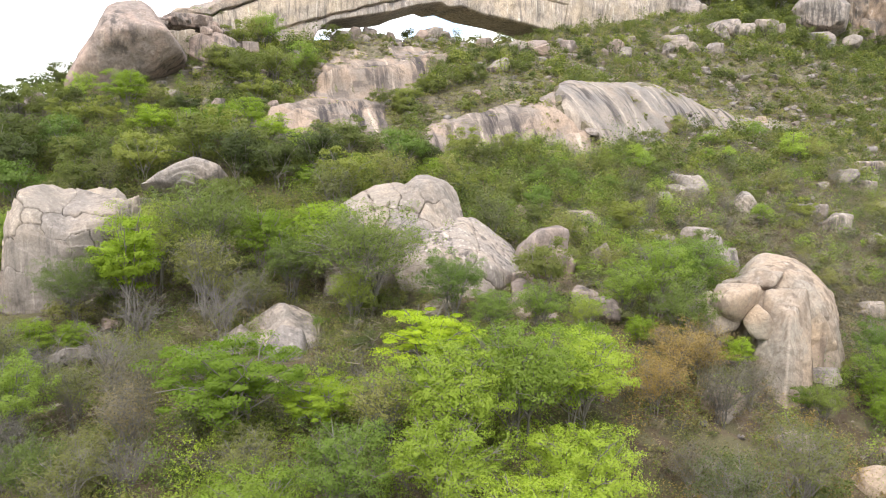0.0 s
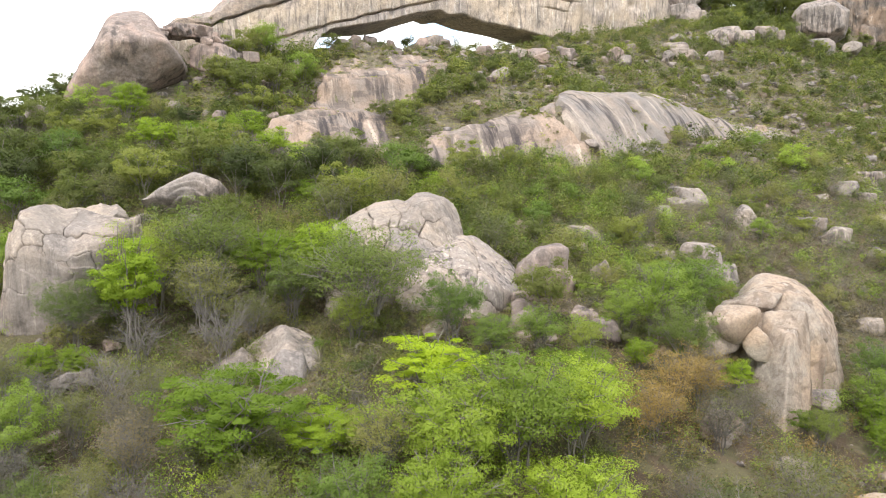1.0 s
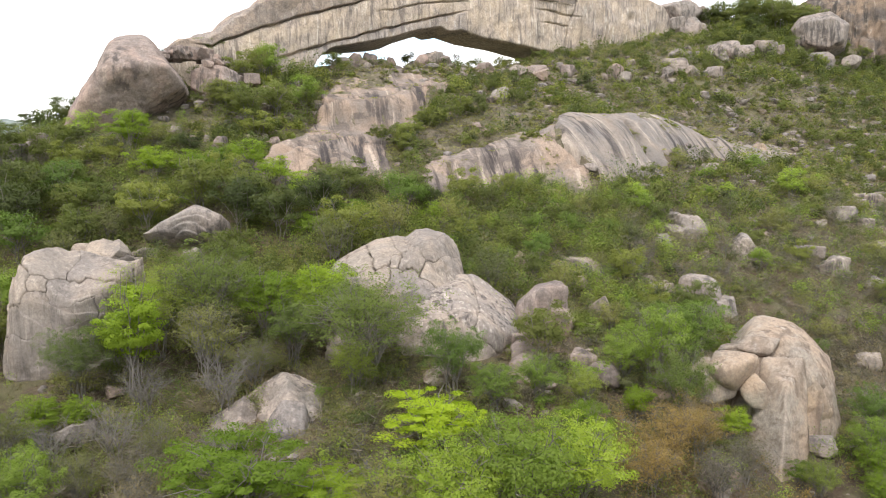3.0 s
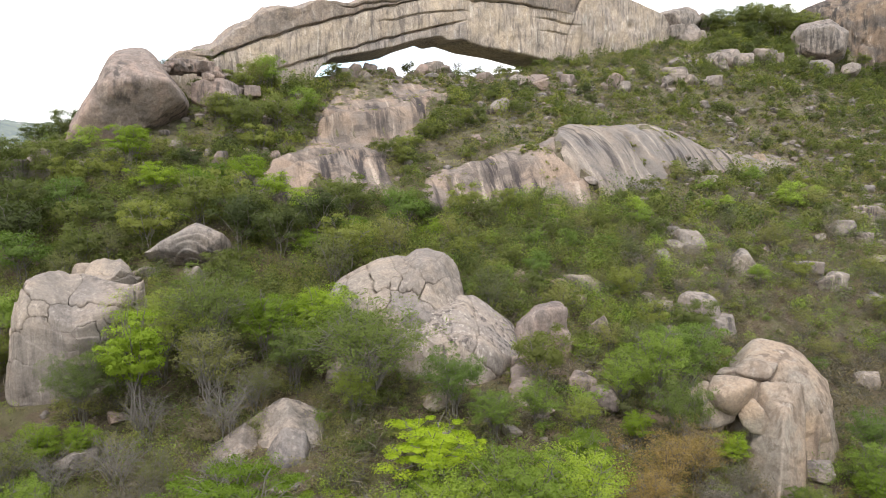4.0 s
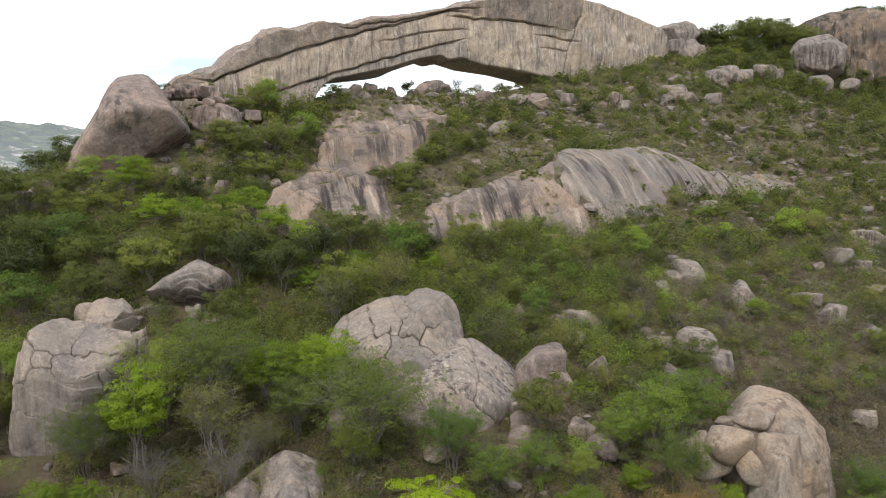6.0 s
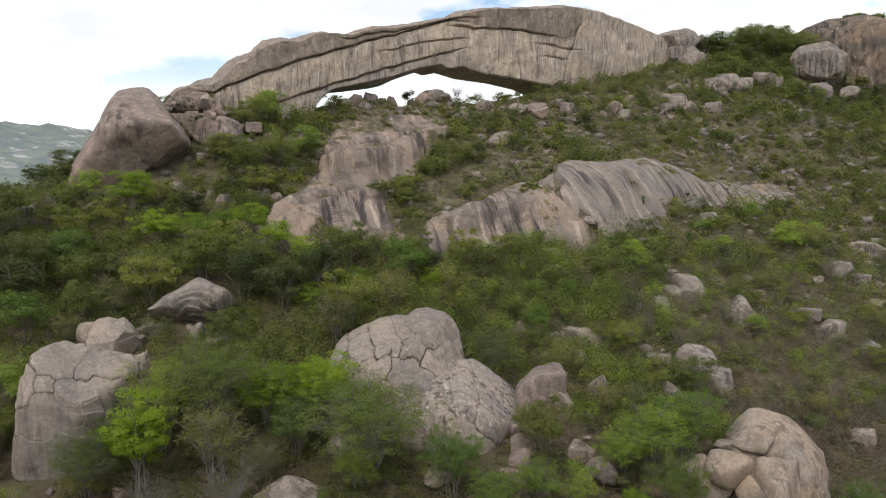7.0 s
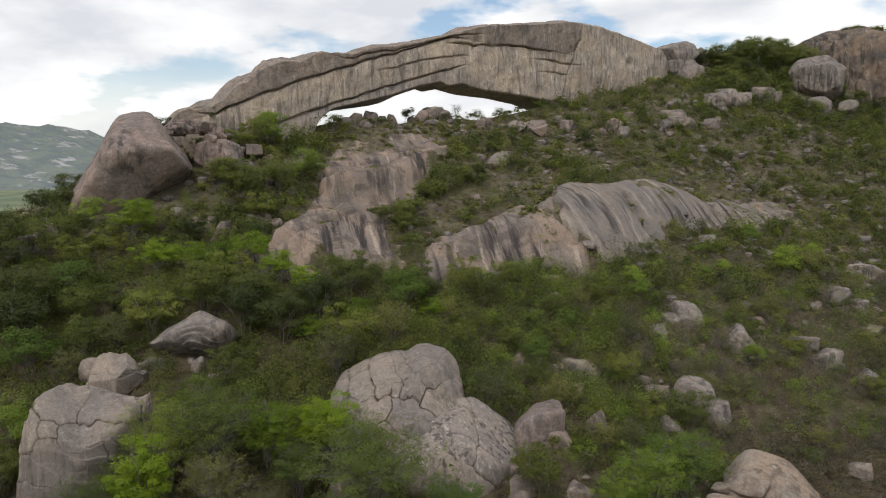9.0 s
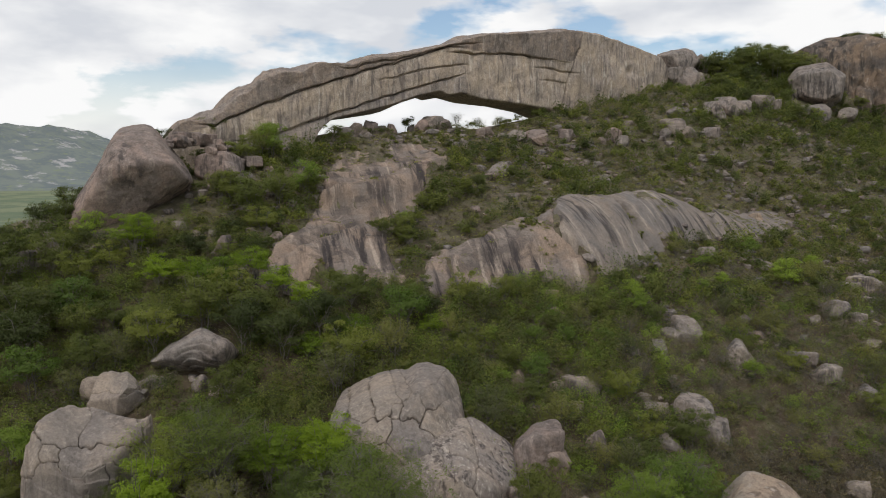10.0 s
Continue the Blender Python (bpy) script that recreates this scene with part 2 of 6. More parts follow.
# ---- numbers shared by the forms ----
def lattice(ix, iy, iz, seed):
    k = (ix * 374761393 + iy * 668265263 + iz * 2147483647 + seed * 1274126177) & 0xFFFFFFFF
    k = ((k ^ (k >> 13)) * 1274126177) & 0xFFFFFFFF
    return ((k ^ (k >> 16)) & 0xFFFF) / 32767.5 - 1.0


def vnoise(p, seed=0):
    """Smooth noise from -1 to 1 at the rows of p."""
    i = np.floor(p).astype(np.int64)
    f = p - i
    f = f * f * (3 - 2 * f)
    total = 0
    for dx in (0, 1):
        for dy in (0, 1):
            for dz in (0, 1):
                w = (f[:, 0] if dx else 1 - f[:, 0]) * (f[:, 1] if dy else 1 - f[:, 1]) * (f[:, 2] if dz else 1 - f[:, 2])
                total = total + w * lattice(i[:, 0] + dx, i[:, 1] + dy, i[:, 2] + dz, seed)
    return total


def fbm(p, seed=0, octaves=4, gain=0.5):
    return sum(gain ** k * vnoise(p * 2.03 ** k + 17.3 * k, seed + k) for k in range(octaves))


def spline(knots, values, at):
    """A natural cubic curve through values (rows) at the knots, taken at the places at."""
    k, v, x = np.asarray(knots, float), np.asarray(values, float), np.asarray(at, float)
    n, hh = len(k), np.diff(k)
    A, B = np.eye(n), np.zeros((n, n))
    for i in range(1, n - 1):
        A[i, i - 1:i + 2] = hh[i - 1], 2 * (hh[i - 1] + hh[i]), hh[i]
        B[i, i - 1:i + 2] = 6 / hh[i - 1], -6 / hh[i - 1] - 6 / hh[i], 6 / hh[i]
    s = np.linalg.solve(A, B @ v)
    i = np.clip(np.searchsorted(k, x) - 1, 0, n - 2)
    w = np.clip((x - k[i]) / hh[i], 0, 1)
    lift = hh[i] ** 2 / 6
    if v.ndim > 1:
        w, lift = w[:, None], lift[:, None]
    return (1 - w) * v[i] + w * v[i + 1] + lift * ((((1 - w) ** 3 - (1 - w)) * s[i]) + ((w ** 3 - w) * s[i + 1]))


def mesh_of(name, verts, faces, material, smooth=True):
    me = bpy.data.meshes.new(name)
    verts, faces = np.asarray(verts, np.float32), np.asarray(faces, np.int32)
    count, corners = faces.shape
    me.vertices.add(len(verts)), me.loops.add(count * corners), me.polygons.add(count)
    me.vertices.foreach_set("co", verts.ravel())
    me.loops.foreach_set("vertex_index", faces.ravel())
    me.polygons.foreach_set("loop_start", np.arange(0, count * corners, corners, dtype=np.int32))
    me.polygons.foreach_set("use_smooth", np.full(count, smooth))
    me.materials.append(material)
    me.update(calc_edges=True)
    me.validate()
    return me


def rounded(mesh, normals):
    """Shades loose leaves as the rounded clumps that they make up."""
    mesh.normals_split_custom_set_from_vertices(normals.astype(np.float32))
    return mesh


def unit(v):
    return v / (np.linalg.norm(v, axis=1)[:, None] + 1e-9)


def part(name, mesh, parent, label=""):
    ob = new(name, mesh)
    ob.parent = parent
    return tagged(ob, label) if label else ob


def grid_faces(rows, cols, closed=False):
    i, j = np.meshgrid(np.arange(rows - 1), np.arange(cols if closed else cols - 1), indexing="ij")
    i, j = i.ravel(), j.ravel()
    k = (j + 1) % cols
    return np.stack((i * cols + j, i * cols + k, (i + 1) * cols + k, (i + 1) * cols + j), 1)


# ---- the lie of the land ----
ACROSS = (-90, -50, -30, -10, 8, 28, 55, 95)
SLOPE = {   # metres ahead: the heights at each place across
    10: (3.5, -1, -2, -2, -3.5, -7, -9, -11.5),
    32: (9, 4.5, 3.5, 3, 1.5, -1.2, -3, -6.5),
    45: (12, 7, 5.6, 6, 5.2, 1.3, -0.5, -3.5),
    58: (14, 12, 10, 10, 8.5, 4, 2.5, -0.5),
    72: (14, 17, 15.5, 14.5, 12.5, 9.5, 6.5, 3),
    88: (10.5, 22.5, 22.8, 21, 18.5, 16, 12, 8),
    104: (5.5, 26, 30.5, 27.5, 26.5, 23, 16.5, 13),
    124: (-2.5, 26, 34.2, 35.1, 33, 30.5, 24, 19),
    144: (-10.5, 19.5, 29, 34.6, 37.2, 39.5, 38, 27),
    175: (-36, -12, 4, 16, 27, 40, 49, 47),
}
VALLEY = -36.0


def slope(x, y):
    """The hillside's height, far from it the valley's."""
    xc, yc = np.clip(x, -90, 95), np.clip(y, 10, 175)
    rows = np.stack([spline(ACROSS, v, xc) for v in SLOPE.values()])
    ys = np.array(list(SLOPE), float)
    z = np.array([spline(ys, rows[:, i], yc[i:i + 1])[0] for i in range(len(xc))]) if len(xc) < 50 else spline_rows(ys, rows, yc)
    z = z + 11.0 * np.exp(-((x - 76) / 15) ** 2 - ((y - 194) / 15) ** 2)
    away = np.maximum(np.maximum(-90 - x, x - 95), 0) * 0.30 + np.maximum(10 - y, 0) * 0.22 + np.maximum(y - 175, 0) * 0.34
    z = z - away
    blend = 1 / (1 + np.exp(-(z - VALLEY) / 4))
    return VALLEY + (z - VALLEY) * np.where(z > VALLEY + 25, 1, blend) * (z > VALLEY - 40)


def spline_rows(knots, rows, at):
    """spline() with values of its own for each place."""
    n, hh = len(knots), np.diff(knots)
    A, B = np.eye(n), np.zeros((n, n))
    for i in range(1, n - 1):
        A[i, i - 1:i + 2] = hh[i - 1], 2 * (hh[i - 1] + hh[i]), hh[i]
        B[i, i - 1:i + 2] = 6 / hh[i - 1], -6 / hh[i - 1] - 6 / hh[i], 6 / hh[i]
    s = np.linalg.solve(A, B) @ rows
    i = np.clip(np.searchsorted(knots, at) - 1, 0, n - 2)
    w, lift, c = (at - knots[i]) / hh[i], hh[i] ** 2 / 6, np.arange(len(at))
    return (1 - w) * rows[i, c] + w * rows[i + 1, c] + lift * (((1 - w) ** 3 - (1 - w)) * s[i, c] + (w ** 3 - w) * s[i + 1, c])


def groove_depth(p, grooves):
    """How deep runnels, broken along lines on the plan, cut into the rock."""
    cut = np.zeros(len(p))
    for path, depth, width in grooves:
        near = np.full(len(p), 1e9)
        for a, b in zip(path[:-1], path[1:]):
            a, b = np.array(a, float), np.array(b, float)
            s = np.clip(((p[:, :2] - a) @ (b - a)) / ((b - a) @ (b - a)), 0, 1)
            near = np.minimum(near, np.hypot(*(p[:, :2] - a - s[:, None] * (b - a)).T))
        near = near + 0.25 * vnoise(p * 0.9, 17)
        cut = np.maximum(cut, depth * np.exp(-(np.maximum(near, 0) / width) ** 2))
    return cut


def slab_sheet(rows, nu, nv, seed, rough=0.35, swell=0.0, grooves=()):
    """Bare rock laid over the slope through cross lines from its foot to its brow; its rim dives raggedly under the soil.
    Gives the points and how far each lies inside the rim."""
    u, v = np.linspace(0, 1, nu), np.linspace(0, 1, nv)
    lines = np.array([spline(np.linspace(0, 1, len(r)), np.array(r, float), u) for r in rows])
    knots = np.linspace(0, 1, len(rows))
    out = np.stack([spline(knots, lines[:, i], v) for i in range(nu)])
    flat = out.reshape(-1, 3).copy()
    U, V = np.repeat(u, nv), np.tile(v, nu)
    rim = np.minimum(np.minimum(U, 1 - U) / 0.07, np.minimum(V, 1 - V) / 0.09) + 0.9 * fbm(flat * 0.22, seed + 2, 4)
    flat[:, 2] += swell * np.sin(V * math.pi) * np.sin(U * math.pi)
    down = flat * (0.55, 0.10, 0.16)
    flat[:, 2] += rough * fbm(flat * 0.16, seed, 5, 0.45) - 0.35 * rough * np.abs(fbm(down, seed + 9, 4))
    # ledges where sheets have broken away
    ledge = (flat[:, 2] + 0.35 * flat[:, 0]) * 0.42 + 1.3 * vnoise(flat * 0.13, seed + 4)
    flat[:, 2] += 0.22 * np.tanh(9 * (ledge - np.floor(ledge) - 0.5)) * np.clip(vnoise(flat * 0.12, seed + 6) + 0.1, 0, 1)
    flat[:, 2] -= 2.2 * np.clip(1 - rim, 0, 1.2) + groove_depth(flat, grooves)
    return flat, rim


SLABS = {
    "grey": (*slab_sheet([[(17.6, 86.4, 14.0), (23, 90, 15.6), (30.5, 95.4, 17.6), (40, 103.6, 18.4), (48.6, 110.4, 19), (62, 119, 19)],
                          [(15.8, 91, 20.6), (22, 94, 21.4), (29.2, 99.2, 22.4), (38.8, 106.6, 21.9), (48.6, 113.6, 21.2), (62.4, 122.4, 20.5)],
                          [(15.0, 95.5, 24.2), (20, 98, 25.2), (26.0, 101.4, 25.6), (34, 108, 25.3), (46, 115, 22.6), (63, 124.5, 20.9)],
                          [(14.8, 101, 26.2), (19, 103, 26.8), (23, 105.2, 26.9), (30.4, 109.4, 27.0), (39.5, 116, 24.8), (64, 128, 21.6)]], 300, 130, 11, 0.4, 0.15,
                         ((((24.8, 100.9), (25.4, 99.1), (26.2, 97.9), (27.1, 96.7), (28.9, 95.8)), 1.1, 0.5), (((18.2, 98.5), (18.9, 95.6)), 0.4, 0.3), (((22.0, 99.5), (23.4, 96.2)), 0.35, 0.35),
                          (((38.9, 108.8), (40.3, 105.3)), 0.8, 0.6), (((31.0, 104.5), (33.6, 100.6)), 0.4, 0.4), (((28.0, 104.0), (30.4, 99.6)), 0.35, 0.5))), 300, 130),
    "tan": (*slab_sheet([[(-5.4, 76, 16.6), (1.4, 80.0, 15.4), (8.6, 84.0, 14.8), (19, 87, 13.6)],
                         [(-3.6, 80.6, 18.0), (2.4, 85.0, 18.2), (8.4, 88.6, 18.4), (17.8, 91, 19.8)],
                         [(-2.4, 84, 19.4), (3.6, 88.6, 20.6), (9, 92.4, 21.6), (16.8, 95.5, 23.2)],
                         [(-1.6, 87.6, 20.2), (4.7, 93, 22.2), (9.8, 97.4, 23.8), (16.4, 101, 25.5)]], 190, 130, 12, 0.4, 0.3,
                        ((((12.1, 90.3), (14.4, 90.6), (16.9, 91.2)), 1.1, 0.6), (((5.0, 90.5), (6.2, 86.0)), 0.4, 0.4), (((0.4, 86.0), (1.6, 82.6)), 0.4, 0.4))), 190, 130),
    "pink": (*slab_sheet([[(-21.6, 75.6, 18.4), (-16.4, 76.4, 17.4), (-12, 77.4, 16.6), (-7.6, 79.4, 17), (-4, 81, 17.6)],
                          [(-21.2, 79.6, 20.2), (-17.4, 81, 20.5), (-13.8, 83, 20.7), (-9.6, 85.6, 20.4), (-6, 87, 20.2)],
                          [(-19.6, 85.6, 22.4), (-16.4, 88, 23.2), (-13.4, 91, 23.6), (-9.4, 93, 23.2), (-5.4, 94, 22.8)],
                          [(-17.6, 97.6, 24.7), (-14, 98.8, 24.3), (-10.4, 100.2, 24.1), (-7, 101.8, 24.3), (-2.2, 104.2, 25.6)],
                          [(-17.2, 99.8, 27.9), (-13.6, 101.2, 28.3), (-10.4, 103, 28.7), (-7, 105, 29.1), (-1.6, 108, 29.9)],
                          [(-18.8, 109, 30.2), (-14, 110, 30), (-9.6, 111.4, 30.2), (-4.6, 114, 31.2), (2.2, 118.6, 32.8)],
                          [(-18.2, 116, 33.2), (-14, 118.6, 34.8), (-10.4, 121, 35.5), (-6, 123.4, 35.6), (2.4, 127, 35.2)]], 140, 300, 21, 0.5, 0.0,
                         ((((-16.5, 100.7), (-13.3, 104.0), (-9.5, 106.6), (-3.4, 113.8)), 1.1, 0.7), (((-19.5, 81.5), (-16.0, 86.9), (-12.9, 91.6), (-10.7, 97.8)), 1.3, 0.9), (((-13.0, 84.0), (-12.0, 80.0)), 0.6, 0.6),
                          (((-16.4, 82.0), (-16.0, 78.5)), 0.5, 0.5), (((-10.2, 103.0), (-9.6, 98.6)), 0.4, 0.4)), ), 140, 300),
}


def axis_steps(parts):
    return np.unique(np.round(np.concatenate([np.arange(lo, hi, st) for lo, hi, st in parts]), 3))


GX = axis_steps([(-4000, -600, 340), (-600, -200, 50), (-200, -80, 6), (-80, 110, 0.75), (110, 220, 6), (220, 600, 50), (600, 4001, 340)])
GY = axis_steps([(-4000, -600, 340), (-600, -100, 50), (-100, 10, 6), (10, 150, 0.75), (150, 210, 1.5), (210, 400, 10), (400, 800, 50), (800, 4001, 320)])


def lay_ground():
    X, Y = np.meshgrid(GX, GY, indexing="ij")
    x, y = X.ravel(), Y.ravel()
    z = slope(x, y)
    near = np.exp(-np.maximum(0, np.hypot(x, y - 90) - 150) / 60)
    p = np.stack((x, y, np.zeros_like(x)), 1)
    z += near * (0.7 * fbm(p * 0.11, 3, 4) + 0.16 * fbm(p * 0.7, 8, 3))
    z += (1 - near) * 3 * vnoise(p * 0.004, 5)
    # the soil gives way where bare rock comes out
    todo = np.where((x > -30) & (x < 75) & (y > 68) & (y < 135))[0]
    rock = np.concatenate([q[0][q[1] > 1.0][::5] for q in SLABS.values()])
    patchy = 0.62 * fbm(p * 0.2, 61, 4)
    for k in np.array_split(todo, 40):
        d = np.hypot(x[k, None] - rock[None, :, 0], y[k, None] - rock[None, :, 1])
        z[k] = np.minimum(z[k], (rock[None, :, 2] - 0.30 + 0.9 * np.maximum(d - 0.7, 0)).min(1) + 0.5 * patchy[k])
        over = np.where(d.min(1) < 0.8)[0]      # pockets of soil on the rock
        z[k[over]] = rock[d[over].argmin(1), 2] - 0.34 + 0.65 * patchy[k[over]]
    return np.stack((x, y, z), 1)


LAND = lay_ground()
tagged(new("ground", mesh_of("ground", LAND, grid_faces(len(GX), len(GY))[:, ::-1], SOIL)), "dry reddish-brown hillside soil with leaf litter", "ground", kind="structure")
HEIGHTS = LAND[:, 2].reshape(len(GX), len(GY))


def height(x, y):
    i = int(np.clip(np.searchsorted(GX, x) - 1, 0, len(GX) - 2))
    j = int(np.clip(np.searchsorted(GY, y) - 1, 0, len(GY) - 2))
    f, g = (x - GX[i]) / (GX[i + 1] - GX[i]), (y - GY[j]) / (GY[j + 1] - GY[j])
    return float((HEIGHTS[i, j] * (1 - f) + HEIGHTS[i + 1, j] * f) * (1 - g) + (HEIGHTS[i, j + 1] * (1 - f) + HEIGHTS[i + 1, j + 1] * f) * g)


for key, material, label in (("grey", ROCK_SLAB, "broad grey granite slab streaked with dark water stains"),
                             ("tan", SLAB_PINK, "low tan granite slab stained in dark runs"),
                             ("pink", SLAB_PINK, "pinkish granite slabs with ledges and black stains below the arch")):
    pts, _, nu, nv = SLABS[key]
    tagged(new("rock_slab", mesh_of("rock_slab", pts, grid_faces(nu, nv)[:, ::-1], material)), label, "rock slab")


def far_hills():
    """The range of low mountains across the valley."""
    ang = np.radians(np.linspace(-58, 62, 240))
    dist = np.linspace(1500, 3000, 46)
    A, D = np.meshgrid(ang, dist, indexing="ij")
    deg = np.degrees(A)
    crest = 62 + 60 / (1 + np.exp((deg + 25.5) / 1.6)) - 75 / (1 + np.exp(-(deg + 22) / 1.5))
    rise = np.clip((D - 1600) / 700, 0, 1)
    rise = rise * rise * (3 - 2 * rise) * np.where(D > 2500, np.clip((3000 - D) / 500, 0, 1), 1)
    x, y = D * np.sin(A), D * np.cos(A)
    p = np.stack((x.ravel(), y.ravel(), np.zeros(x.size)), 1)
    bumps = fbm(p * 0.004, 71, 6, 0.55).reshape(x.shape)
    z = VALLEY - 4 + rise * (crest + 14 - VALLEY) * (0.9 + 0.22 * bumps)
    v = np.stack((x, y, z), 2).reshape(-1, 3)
    tagged(new("backdrop", mesh_of("backdrop", v, grid_faces(240, 46), FAR)), "far green mountains with pale rock patches across the valley, haze painted into their colour", "mountains", kind="structure")


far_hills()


# ---- rocks ----
SPHERES = {}
SOLID = []      # footprints of rocks: x, y, radius
OPEN = [(-27.0, 43.6, 2.8), (-24, 44.4, 1.6), (-26, 40.6, 1.8), (21.5, 40.4, 2.4), (22.5, 38, 1.6), (3.4, 46.6, 2.0), (0.6, 46.6, 1.6), (-9.2, 40.0, 2.4), (-8.4, 37.6, 1.8), (-8.6, 35.4, 1.2), (-12, 39.5, 1.6), (5.4, 46.4, 1.8), (5.6, 44.0, 1.2), (7.6, 51.6, 2.0), (8.2, 49.4, 1.4), (10.6, 44.4, 1.5), (9.8, 46.6, 1.2), (-26.4, 57, 2.0), (-22.4, 62.4, 1.5), (-21.5, 59.5, 1.2), (-20.0, 56.5, 0.9), (6.6, 40.0, 1.0), (14.5, 34.5, 1.5), (10.2, 33.4, 1.3), (17.5, 33.5, 1.6), (-0.2, 22.0, 1.5)]   # bare spots


def line(table, at):
    return np.interp(at, [q[0] for q in table], [q[1] for q in table])


def sphere_dirs(level):
    if level not in SPHERES:
        bm = bmesh.new()
        bmesh.ops.create_icosphere(bm, subdivisions=level, radius=1.0)
        SPHERES[level] = (np.array([v.co[:] for v in bm.verts]), np.array([[v.index for v in f.verts] for f in bm.faces]))
        bm.free()
    return SPHERES[level]


def rock_points(size, seed, level=5, facets=13, sharp=20.0, rough=0.085, cuts=(), turn=0.0, blocks=None, crack=0.05, crack_width=0.035, wander=0.10, dense=None):
    """A boulder: the rounded meeting of many flat faces, worn by noise; blocks are the hearts of the pieces into which joints part it.
    Gives its points, triangles and, for each triangle, its piece."""
    dirs, tris = sphere_dirs(level)
    if dense is not None:       # a finer mesh on the side that is most worn
        dirs = dirs + 0.55 * np.array(dense, float)
        dirs /= np.linalg.norm(dirs, axis=1)[:, None]
    rng = np.random.RandomState(seed)
    normals = rng.normal(size=(facets, 3))
    normals /= np.linalg.norm(normals, axis=1)[:, None]
    reach = rng.uniform(0.78, 1.0, facets)
    axes = np.concatenate((np.eye(3), -np.eye(3)))
    normals, reach = np.concatenate((normals, axes)), np.concatenate((reach, np.full(6, 1.1)))
    for cut in cuts:
        c = np.array(cut[:3], float)
        normals, reach = np.vstack((normals, c / np.linalg.norm(c))), np.append(reach, cut[3])
    facing = np.maximum(dirs @ normals.T, 0) / reach
    r = (facing ** sharp).sum(1) ** (-1 / sharp)
    unit = dirs * r[:, None]
    unit = (unit - (unit.max(0) + unit.min(0)) / 2) / (np.ptp(unit, axis=0) / 2)
    p = unit * np.array(size)
    mean = float(np.mean(size))
    off = seed * 3.7
    wear = rough * mean * fbm(p / mean * 1.3 + off, seed, 6, 0.5)
    # sheets that have scaled off, and ribs between shallow runnels
    tilt = p @ np.array((0.25, -0.2, 0.95)) / mean * 2.6 + 1.6 * vnoise(p / mean * 1.1 + off, seed + 7)
    wear += 0.022 * mean * np.tanh(5 * (tilt - np.floor(tilt) - 0.5)) * np.clip(vnoise(p / mean * 0.9 + off, seed + 8) * 2, 0, 1)
    wear -= 0.05 * rough ** 0.5 * mean * np.abs(fbm(p / mean * (4, 4, 1.6) + off, seed + 5, 4)) * np.clip(0.6 + vnoise(p / mean + 3 * off, seed + 6), 0, 1)
    piece = None
    if blocks is not None:
        hearts = np.array(blocks, float)
        bent = unit + wander * np.stack([fbm(unit * 2.2 + 9 * k, seed + 20 + k, 3) for k in range(3)], 1)
        d = np.linalg.norm(bent[:, None] - hearts[None], axis=2)
        two = np.sort(d, axis=1)
        gap = two[:, 1] - two[:, 0]
        strength = np.clip(0.65 + 0.8 * vnoise(unit * 2.3, seed + 33), 0.08, 1)
        wear -= mean * strength * (crack * np.exp(-(gap / crack_width) ** 2) + 0.22 * crack * np.exp(-(gap / (5 * crack_width)) ** 2))
        mid = bent[tris].mean(1)
        piece = np.linalg.norm(mid[:, None] - hearts[None], axis=2).argmin(1)
        wear += mean * 0.035 * rng.uniform(-1, 1, len(hearts))[d.argmin(1)] * np.clip(gap / 0.08, 0, 1)
    p = p + dirs * wear[:, None]
    if turn is None:
        turn = seed * 37.0 % 360
    c, s = math.cos(radians(turn)), math.sin(radians(turn))
    p = p @ np.array(((c, s, 0), (-s, c, 0), (0, 0, 1)))
    return p, tris, piece


def boulder(x, y, z, size, seed, material=ROCK, label="weathered grey-brown granite boulder on the slope", name="boulder", group="boulders on the slope", solid=True, smooth=True, **how):
    p, t, _ = rock_points(size, seed, **how)
    ob = new(name, mesh_of(name, p, t, material, smooth))
    ob.location = (x, y, z)
    if solid:
        SOLID.append((x, y, (0.85 if max(size) > 2.4 else 0.5) * max(size[0], size[1])))
    return tagged(ob, label, "boulder", group)


def jointed(x, y, z, size, seed, blocks, material, label, name="boulder", piece_name="rock_block", parent=None, **how):
    """A boulder parted by joints: each block is a part of it, closed towards the boulder's heart."""
    p, t, piece = rock_points(size, seed, blocks=blocks, **how)
    if parent is None:
        parent = new(name)
        parent.location = (x, y, z)
        tagged(parent, label, "boulder")
        shift = np.zeros(3)
    else:
        shift = np.array((x, y, z)) - np.array(parent.location)
    SOLID.append((x, y, 0.9 * max(size[0], size[1])))
    return parted(p + shift, t, piece, piece_name, material, parent)


def parted(p, t, piece, piece_name, material, parent):
    """Makes each piece of a rock a mesh of its own."""
    for k in range(int(piece.max()) + 1):
        tri = t[piece == k]
        if not len(tri):
            continue
        edges = np.concatenate((tri[:, (0, 1)], tri[:, (1, 2)], tri[:, (2, 0)]))
        keys = set(map(tuple, edges))
        rim = np.array([e for e in map(tuple, edges) if (e[1], e[0]) not in keys])
        used, back = np.unique(tri, return_inverse=True)
        verts = p[used]
        faces = back.reshape(-1, 3)
        if len(rim):
            where = {int(u): i for i, u in enumerate(used)}
            heart = len(verts)
            verts = np.vstack((verts, p[used].mean(0) * 0.35 + 0.65 * p.mean(0)))
            caps = np.array([(where[int(e[1])], where[int(e[0])], heart) for e in rim])
            faces = np.vstack((faces, caps))
        part(piece_name, mesh_of(piece_name, verts, faces, material), parent)
    return parent


DIP = radians(14.5)


